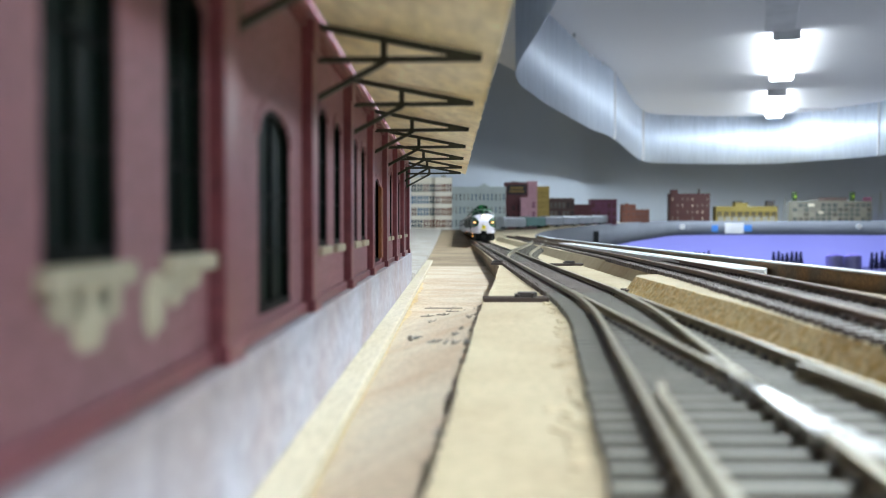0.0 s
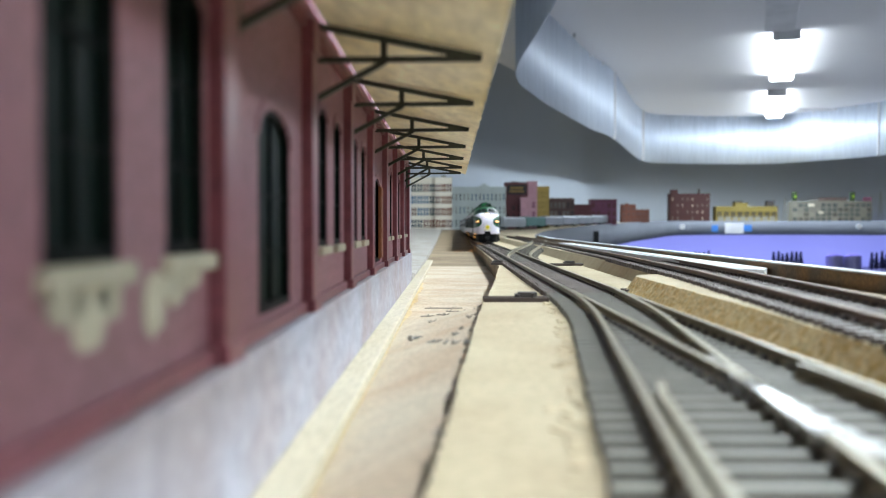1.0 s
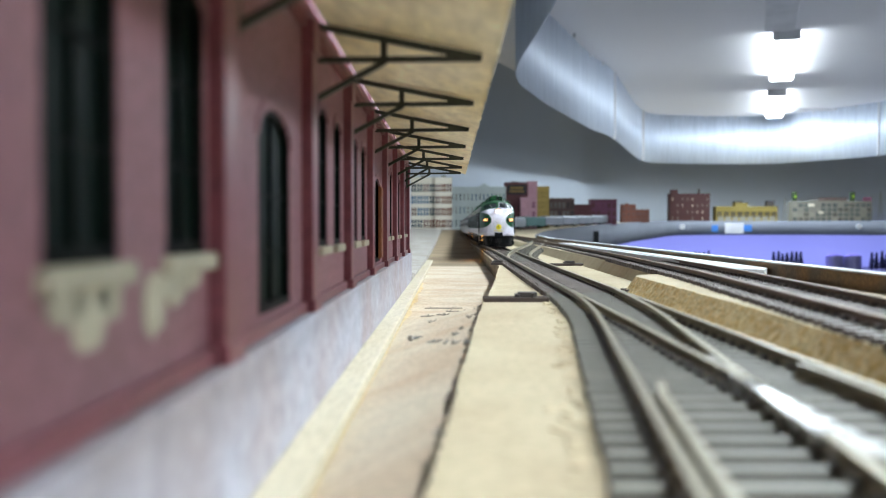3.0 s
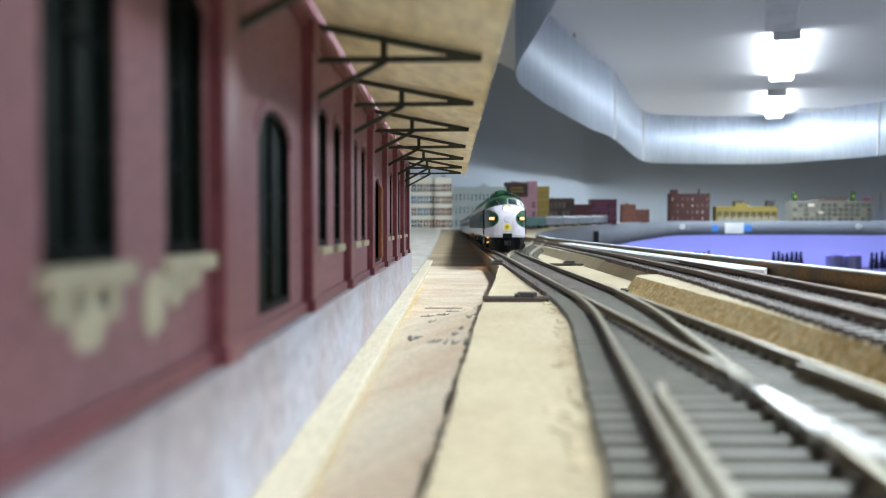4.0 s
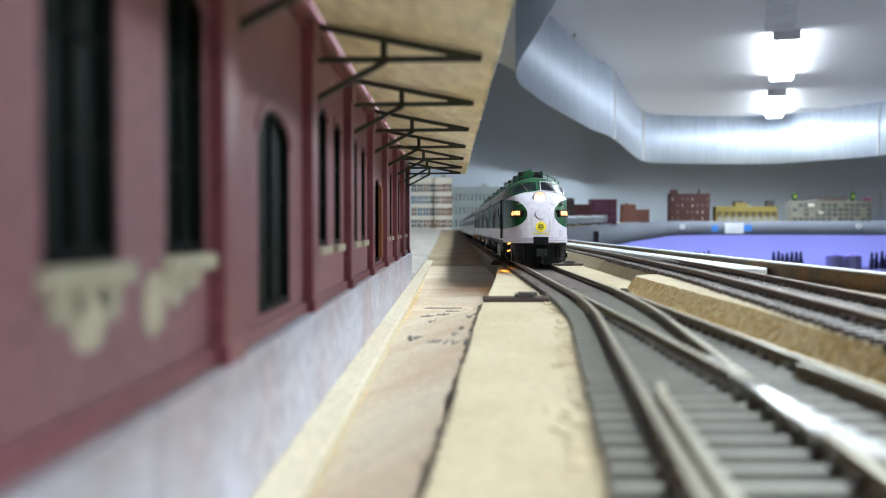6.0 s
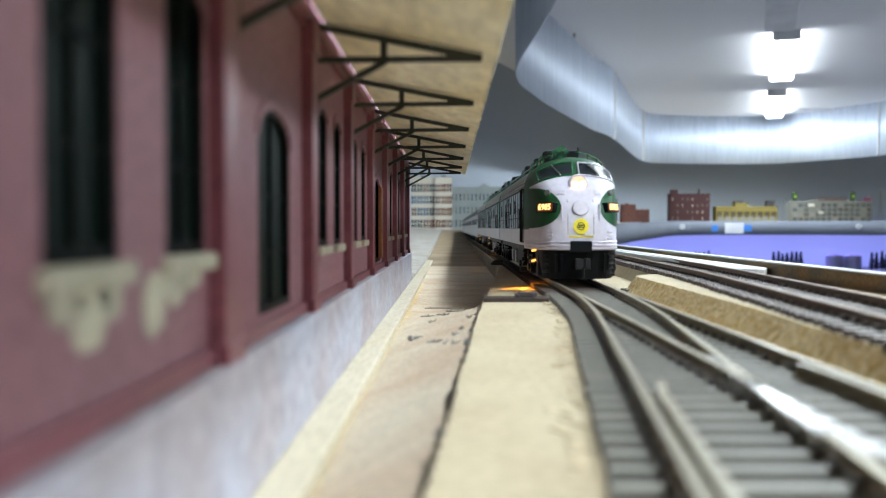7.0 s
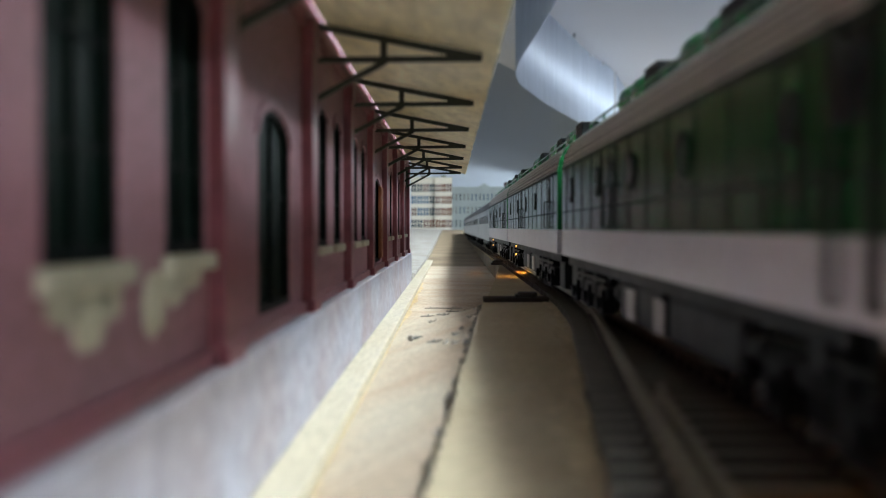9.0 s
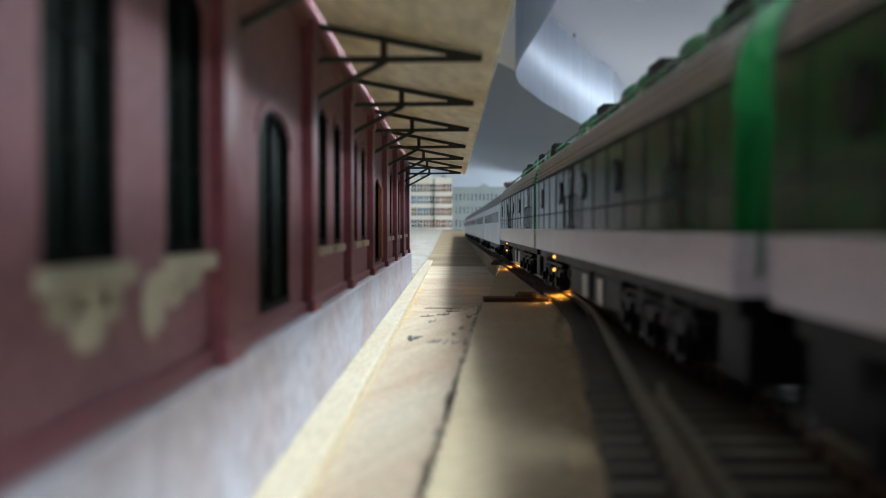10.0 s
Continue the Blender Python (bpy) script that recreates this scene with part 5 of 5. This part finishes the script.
        for s in (1, -1):
            bm = bmesh.new()
            rod(bm, (s * 15.4, y + o * 1.8, 16), (s * 15.4, y + o * 1.8, 33), 0.3, 6)
            for z in (16, 33):
                rod(bm, (s * 15.4, y + o * 0.8, z), (s * 15.4, y + o * 1.8, z), 0.3, 6)
            part("end_grab_iron", bm, GREEN, t)
        bm = bmesh.new()
        box(bm, -6.5, 6.5, min(y + o * 0.8, y + o * 4.6), max(y + o * 0.8, y + o * 4.6), 14, 40)
        part("diaphragm", bm, BLACK, t, "black gangway bellows", bevel=0.8)
        bm = bmesh.new()
        box(bm, -15.5, 15.5, min(y - o * 2, y - o * 14), max(y - o * 2, y - o * 14), 3.0, 11.0)
        part("end_sill", bm, BLACK, t, bevel=0.5)
    for y, o in ((y0, -1), (y1, 1)):
        bm = bmesh.new()
        box(bm, -1.4, 1.4, min(y, y + o * 5), max(y, y + o * 5), 7.6, 10.2)
        box(bm, -2.4, 2.4, min(y + o * 4, y + o * 7), max(y + o * 4, y + o * 7), 7.0, 10.8)
        part("coupler", bm, STEEL if cab else BLACK, t, bevel=0.4)


def nose_taper(y):
    """How much narrower the nose is than the body, y mm behind its front."""
    u = min(1.0, max(0.0, (y - 12) / 30))
    return 0.93 + 0.07 * u * u * (3 - 2 * u)


def taper_nose(t):
    for ob in t.children:
        if ob.name.startswith(("wheelset", "lamp_shade")):
            continue
        if ob.matrix_basis == Matrix():
            for v in ob.data.vertices:
                v.co.x *= nose_taper(v.co.y / MM)
        else:
            ob.matrix_basis.translation.x *= nose_taper(ob.matrix_basis.translation.y / MM)


def build_lead_unit():
    t = thing("diesel_locomotive", "green and white streamlined diesel locomotive with lit headlight", "locomotive", "train units")
    levels = []
    for (za, _), (zb, _) in zip(NOSE_PROFILE, NOSE_PROFILE[1:]):
        for k in range(2):
            levels.append(za + (zb - za) * k / 2)
    levels.append(NOSE_PROFILE[-1][0] - 0.02)
    rows = []
    for z in levels:
        w = half_width(z)
        us = [math.sin(math.pi / 2 * (i / 18)) for i in range(-18, 19)]
        rows.append([(w * u, nose_y(w * u, z), z) for u in us])
    bm = bmesh.new()
    skin(bm, rows, 0, 0)
    nose = part("nose", bm, NOSE, t, "white nose with green side panels", smooth=True)
    diesel_body(t, 42, 240, True)
    # windscreen panes
    for s in (-1, 1):
        bm = bmesh.new()
        cols = []
        for k in range(13):
            x = 1.3 + (14.9 - 1.3) * k / 12
            lo, hi = 41.2 - 2.2 * (x / 14.6) ** 2, 46.4 - 3.4 * (x / 14.6) ** 2.4
            cols.append([bm.verts.new(on_nose(s * x, lo + (hi - lo) * q / 5, 0.28).translation) for q in range(6)])
        for p, q in zip(cols, cols[1:]):
            for k in range(5):
                bm.faces.new((p[k], q[k], q[k + 1], p[k + 1]))
        pts = [(1.3, 41.2), (5, 40.95), (9, 40.35), (12, 39.7), (14.9, 38.9), (14.9, 42.8), (12, 44.3), (9, 45.3), (5, 46.15), (1.3, 46.4)]
        part("windscreen", bm, CAB_GLASS, t, "dark cab windscreen")
        bm = bmesh.new()
        n = len(pts)
        for i in range(n):
            a, b = pts[i], pts[(i + 1) % n]
            rod(bm, on_nose(s * a[0], a[1], 0.3).translation / MM, on_nose(s * b[0], b[1], 0.3).translation / MM, 0.34, 6)
        # right frame is coloured white to look lit; the left stays green
        part("windscreen_frame", bm, WHITE if s > 0 else GREEN, t)
        bm = bmesh.new()
        x0, x1 = (9.5, 6.5) if s < 0 else (5.0, 9.5)
        rod(bm, (s * x0, nose_y(x0, 45.4) - 0.6, 45.6), (s * x1, nose_y(x1, 41) - 1.0, 41.2), 0.3, 6)
        part("wiper", bm, STEEL, t, "bright wiper arm")
        # cab side window and door
        bm = bmesh.new()
        box(bm, min(s * 17.9, s * 18.2), max(s * 17.9, s * 18.2), 44, 53, 29, 36.4)
        part("cab_window", bm, CAB_GLASS, t, bevel=0.1)
        bm = bmesh.new()
        for yy in (43.2, 49.8):
            box(bm, min(s * 18, s * 18.15), max(s * 18, s * 18.15), yy, yy + 0.5, 15, 38)
        part("cab_door_gap", bm, SEAM, t, "dark gap round the cab door")
        bm = bmesh.new()
        for yy in (42.6, 50.8):
            rod(bm, (s * 19.0, yy, 15), (s * 19.0, yy, 37), 0.3, 6)
            for z in (15, 26, 37):
                rod(bm, (s * 18, yy, z), (s * 19.0, yy, z), 0.25, 6)
        part("cab_handrail", bm, SEAM, t, "dark upright cab handrails")
        bm = bmesh.new()
        for yy in (43.6, 49.4):
            box(bm, min(s * 16.6, s * 17.6), max(s * 16.6, s * 17.6), yy, yy + 0.5, 2.6, 13.5)
        for z in (3.0, 6.4, 9.8):
            box(bm, min(s * 16.4, s * 18.2), max(s * 16.4, s * 18.2), 43.6, 49.9, z, z + 0.5)
        part("cab_steps", bm, BLACK, t, "black cab steps")
        # number boards
        m = on_nose(s * 13.6, 28.6, 0.1)
        bm = bmesh.new()
        box(bm, -5.2, 5.2, -1.9, 1.9, -3.0, 0.3)
        nb = part("number_board", bm, BLACK, t, "black number board with lit amber digits", bevel=0.3, at=m)
        bm = bmesh.new()
        box(bm, -4.6, 4.6, -1.5, 1.5, 0.3, 0.4)
        part("lit_panel", bm, AMBER_BACK, nb)
        for k, c in enumerate("6905"):
            dg = new("digit", text_mesh(c, 3.3, AMBER))
            dg.parent, dg.matrix_basis = nb, mm((k - 1.5) * 1.95, 0, 0.55)
        m = on_nose(s * 12.4, 33.9, 0.0)
        bm = bmesh.new()
        rod(bm, (0, 0, -0.3), (0, 0, 1.0), 1.15, 12)
        part("class_light", bm, STEEL, t, "small round class light", at=m)
        # grab irons on the nose
        bm = bmesh.new()
        x = 7.6
        for z0, z1 in ((24, 29.5),):
            rod(bm, (s * x, nose_y(x, z0) - 1, z0), (s * x, nose_y(x, z1) - 1, z1), 0.28, 6)
            for z in (z0, z1):
                rod(bm, (s * x, nose_y(x, z), z), (s * x, nose_y(x, z) - 1, z), 0.28, 6)
        part("grab_iron", bm, WHITE, t, "white grab iron")
        bm = bmesh.new()
        for k in range(4):
            z = 19.6 + 1.25 * k
            x = 12.2
            rod(bm, (s * (x - 1.1), nose_y(x - 1.1, z - 4) - 0.3, z - 4), (s * (x + 1.1), nose_y(x + 1.1, z - 4) - 0.3, z - 4), 0.25, 6)
        part("steps", bm, WHITE, t)
        # pilot steps
        bm = bmesh.new()
        prism(bm, [(s * 12, 9.5), (s * 16, 13), (s * 16, 19), (s * 12, 19)], 2.4, 12.6)
        step = part("pilot_step", bm, BLACK, t, bevel=0.4)
    # headlight
    hz = 37.4
    bm = bmesh.new()
    y = nose_y(0, hz)
    rod(bm, (0, y + 3.5, hz), (0, y - 1.6, hz), 4.0, 26)
    hl = part("headlight", bm, WHITE, t, "round white headlight housing", bevel=0.4)
    bm = bmesh.new()
    rod(bm, (0, y - 1.6, hz), (0, y - 1.7, hz), 3.1, 26)
    part("reflector", bm, REFLECTOR, hl, "warm lit reflector")
    for s in (-1, 1):
        bm = bmesh.new()
        rod(bm, (s * 1.35, y - 1.7, hz), (s * 1.35, y - 1.9, hz), 1.15, 18)
        part("bulb", bm, HEADLIGHT, hl, "glowing bulb")
    # lower sealed lamp, emblem, door lines
    m = on_nose(0, 28.3, 0.0)
    bm = bmesh.new()
    rod(bm, (0, 0, -0.5), (0, 0, 1.3), 3.1, 24)
    part("lamp_cover", bm, WHITE, t, "plain round white lamp cover", bevel=0.4, at=m)
    m = on_nose(0, 21.4, 0.15)
    bm = bmesh.new()
    rod(bm, (0, 0, -0.2), (0, 0, 0.25), 2.9, 28)
    em = part("emblem", bm, YELLOW, t, "round yellow emblem", at=m)
    bm = bmesh.new()
    for k in range(16):
        a, b = 2 * math.pi * k / 16, 2 * math.pi * (k + 1) / 16
        rod(bm, (1.35 * math.cos(a), 1.35 * math.sin(a), 0.3), (1.35 * math.cos(b), 1.35 * math.sin(b), 0.3), 0.16, 5)
    box(bm, -1.0, 1.0, -0.5, -0.1, 0.2, 0.4), box(bm, -1.0, 1.0, 0.2, 0.6, 0.2, 0.4)
    part("emblem_mark", bm, BLACK, em)
    bm = bmesh.new()
    box(bm, -4.6, 4.6, -0.3, 0.3, 0.0, 0.2)
    part("emblem_bar", bm, YELLOW, t, "thin yellow bar", at=on_nose(0, 17.7, 0.1))
    bm = bmesh.new()
    for x in (-5.2, 5.2):
        for z0, z1 in ((18.5, 24.5), (24.5, 31.5)):
            rod(bm, (x, nose_y(x, z0) - 0.05, z0), (x, nose_y(x, z1) - 0.05, z1), 0.16, 5)
    part("nose_door_seam", bm, GRILLE, t)
    # anticlimber lip, pilot, coupler pocket
    bm = bmesh.new()
    rim = [(18.4 * math.sin(math.pi / 2 * i / 14), 14) for i in range(-14, 15)]
    rows = []
    for z, o in ((12.6, 0.0), (12.7, 0.8), (15.2, 0.9), (15.6, 0.0)):
        rows.append([(x * 0.985, nose_y(x * 0.978, 14) - o, z) for x, _ in rim])
    skin(bm, rows, 0, 0)
    part("anticlimber", bm, WHITE, t, "white lip round the nose foot", smooth=True)
    for z in (13.2, 14.4, 15.6):
        bm = bmesh.new()
        pts = [(x * 0.985, nose_y(x * 0.978, 14) - 1.05, z) for x, _ in rim]
        for p, q in zip(pts, pts[1:]):
            rod(bm, p, q, 0.3, 6)
        part("rib", bm, WHITE, t)
    for s in (-1, 1):
        bm = bmesh.new()
        box(bm, -1.5, 1.5, -1.2, 1.2, 0, 0.25)
        box(bm, -0.9, 0.9, -0.7, 0.7, 0.25, 0.4)
        part("nose_hatch", bm, WHITE, t, "small white hatch", at=on_nose(s * 7.4, 34.2, 0.0), bevel=0.1)
        bm = bmesh.new()
        for k in range(5):
            z = 3.4 + 1.9 * k
            x = s * 12.8
            rod(bm, (x - 2, nose_y(12.8, 14) + 2.0 - 0.1 * k, z), (x + 2, nose_y(12.8, 14) + 3.4 - 0.1 * k, z), 0.32, 6)
        part("pilot_ladder", bm, WHEEL, t)
    bm = bmesh.new()
    front = [(16.8 * math.sin(math.pi / 2 * i / 10), 0) for i in range(-10, 11)]
    a = [bm.verts.new(Vector((x, nose_y(x, 14) + 1.4, 12.6)) * MM) for x, _ in front]
    c = [bm.verts.new(Vector((x * 0.93, nose_y(x, 14) + 3.2, 1.6)) * MM) for x, _ in front]
    for i in range(len(a) - 1):
        bm.faces.new((a[i], a[i + 1], c[i + 1], c[i]))
    part("pilot", bm, BLACK, t, "black pilot plate")
    for x in (-9.5, 9.5):
        bm = bmesh.new()
        rod(bm, (x, nose_y(x, 14) + 1.2, 4), (x, nose_y(x, 14) + 0.6, 11), 0.5, 8)
        rod(bm, (x + 1.8, nose_y(x, 14) + 1.2, 5), (x + 1.8, nose_y(x, 14) + 0.6, 11), 0.45, 8)
        part("air_hose", bm, BLACK, t, "black rubber air hose")
    bm = bmesh.new()
    box(bm, -4.4, 4.4, -1.4, 3, 11.6, 16.0)
    part("coupler_hood", bm, BLACK, t, "black hood over the coupler", bevel=0.5)
    bm = bmesh.new()
    box(bm, -1.7, 1.7, -5.5, 3, 6.2, 9.0), box(bm, -3.0, -0.4, -7.5, -4.0, 5.6, 9.6), box(bm, 0.8, 3.0, -6.0, -4.0, 5.6, 9.6)
    rod(bm, (0.4, -5.4, 1.8), (0.4, -5.4, 6.0), 0.4, 8)
    part("coupler", bm, WHEEL, t, "dark metal knuckle coupler", bevel=0.3)
    # horns, aerials, railing on the cab roof
    bm = bmesh.new()
    box(bm, -6.8, -1.2, 37.4, 38.4, 49, 51.4)
    mount = part("horn_mount", bm, GREEN, t, "green horn bracket", bevel=0.2)
    for x, l, z in ((-6.5, 5, 51.4), (-4.9, 7, 52.4), (-3.2, 6, 53.2), (-1.6, 4.5, 52.0)):
        bm = bmesh.new()
        rod(bm, (x, 38, z), (x, 38 - l, z), 0.35, 10, 1.05)
        rod(bm, (x, 37.6, 49), (x, 37.6, z), 0.3, 6)
        part("horn", bm, GREEN, mount)
    bm = bmesh.new()
    rod(bm, (3.2, 34, 49), (3.2, 34, 53.6), 0.4, 8)
    part("aerial", bm, BLACK, t)
    bm = bmesh.new()
    for a, b in (((-14, 42), (-11, 35)), ((-11, 35), (-8, 33)), ((2, 33), (7, 33)), ((7, 33), (11, 35)), ((11, 35), (14, 42))):
        za = 49.8 - (abs(a[0]) / 14) ** 2 * 4.4 + 2.0
        zb = 49.8 - (b[0] / 14) ** 2 * 4.4 + 2.0
        rod(bm, (a[0], a[1], za), (b[0], b[1], zb), 0.32, 6)
        rod(bm, (b[0], b[1], zb - 2.2), (b[0], b[1], zb), 0.3, 6)
    part("roof_railing", bm, GREEN, t)
    taper_nose(t)
    return t


def build_booster():
    t = thing("booster_unit", "green and white diesel booster unit with steel grilles", "locomotive", "train units")
    diesel_body(t, 2, 244, False)
    return t


def build_coach():
    t = thing("passenger_coach", "silver fluted passenger coach with a dark roof", "railway coach", "train units")
    L = 292
    sec = [(17.6, 10), (17.6, 36), (17.0, 40), (14.5, 43.5), (9, 46), (0, 47)]
    for nm, sc, mat in (("side", sec[:2], SILVER_CAR), ("roof", sec[1:], CAR_ROOF)):
        bm = bmesh.new()
        if nm == "roof":
            skin(bm, body_rows(0, L, sc, 2), 0, 0)
        else:
            for s in (1, -1):
                skin(bm, [[(s * w, y, z) for w, z in sc] for y in (0, L)], 0, 0)
        part(nm, bm, mat, t, smooth=nm == "roof")
    for s in (1, -1):
        for z in [11 + 1.6 * k for k in range(7)] + [33.5, 35]:
            bm = bmesh.new()
            box(bm, min(s * 17.6, s * 18.1), max(s * 17.6, s * 18.1), 1, L - 1, z - 0.35, z + 0.35)
            part("flute", bm, SILVER_CAR, t)
        for k in range(12):
            bm = bmesh.new()
            y = 28 + k * 21.5
            box(bm, min(s * 17.6, s * 17.8), max(s * 17.6, s * 17.8), y - 7, y + 7, 24.5, 31.5)
            part("window", bm, CAB_GLASS, t, bevel=0.1)
    for y, o in ((0, -1), (L, 1)):
        bm = bmesh.new()
        prism(bm, [(w, z) for w, z in sec] + [(-w, z) for w, z in sec[::-1][1:]], min(y, y + o * 0.6), max(y, y + o * 0.6), "y")
        part("end_plate", bm, SILVER_CAR, t)
        bm = bmesh.new()
        box(bm, -7, 7, min(y + o * 0.6, y + o * 4), max(y + o * 0.6, y + o * 4), 12, 40)
        part("diaphragm", bm, BLACK, t)
    bm = bmesh.new()
    box(bm, -15, 15, 70, L - 70, 6, 10)
    part("underframe", bm, BLACK, t)
    for y in (42, L - 42):
        truck_parts(t, y, (-14, 14), ())
    return t


# the nose's place along the track, in mm, at each time
NOSE_ROWS = [(0.0, 1434), (1.0, 1289), (2.0, 1140), (2.5, 1064), (3.5, 913), (4.5, 760), (5.5, 606), (6.2, 492), (7.0, 363), (7.5, 279), (8.0, 190), (8.5, 103), (9.0, 26), (9.5, -55), (10.0, -148)]


def nose_at(t):
    for (a, ya), (b, yb) in zip(NOSE_ROWS, NOSE_ROWS[1:]):
        if t <= b:
            return ya + (yb - ya) * (t - a) / (b - a)
    return NOSE_ROWS[-1][1]


def ride(s):
    """Pose of a unit whose front is s mm along the track."""
    return Matrix.Translation(main_at(s) * MM)


UNITS = []


def build_train():
    lead, boost, coach = build_lead_unit(), build_booster(), build_coach()
    UNITS.append((lead, 0, 244)), UNITS.append((boost, 252, 246)), UNITS.append((copy_thing(boost, Matrix()), 505, 246))
    for k in range(5):
        UNITS.append((coach if k == 0 else copy_thing(coach, Matrix()), 761 + 302 * k, 292))


def motions():
    times = [r[0] for r in NOSE_ROWS]
    for ob, off, length in UNITS:
        walk(ob, [(t, ride(nose_at(t) + off)) for t in times])
    # wheels roll: one turn every 33 mm
    for ob, off, length in UNITS[:3]:
        for w in [c for c in ob.children if c.name.startswith("wheelset")]:
            rows, here = [], w.matrix_basis.copy()
            steps = 240
            for k in range(steps + 1):
                t = round(k * 10 / steps * 30) / 30
                turn = (NOSE_ROWS[0][1] - nose_at(t)) / 5.25
                rows.append((t, here @ Matrix.Rotation(turn, 4, "X")))
            walk(w, rows)


build_room()
fascia_board = build_boards()
build_track()
build_station()
build_debris()
build_city(fascia_board)
build_train()
motions()
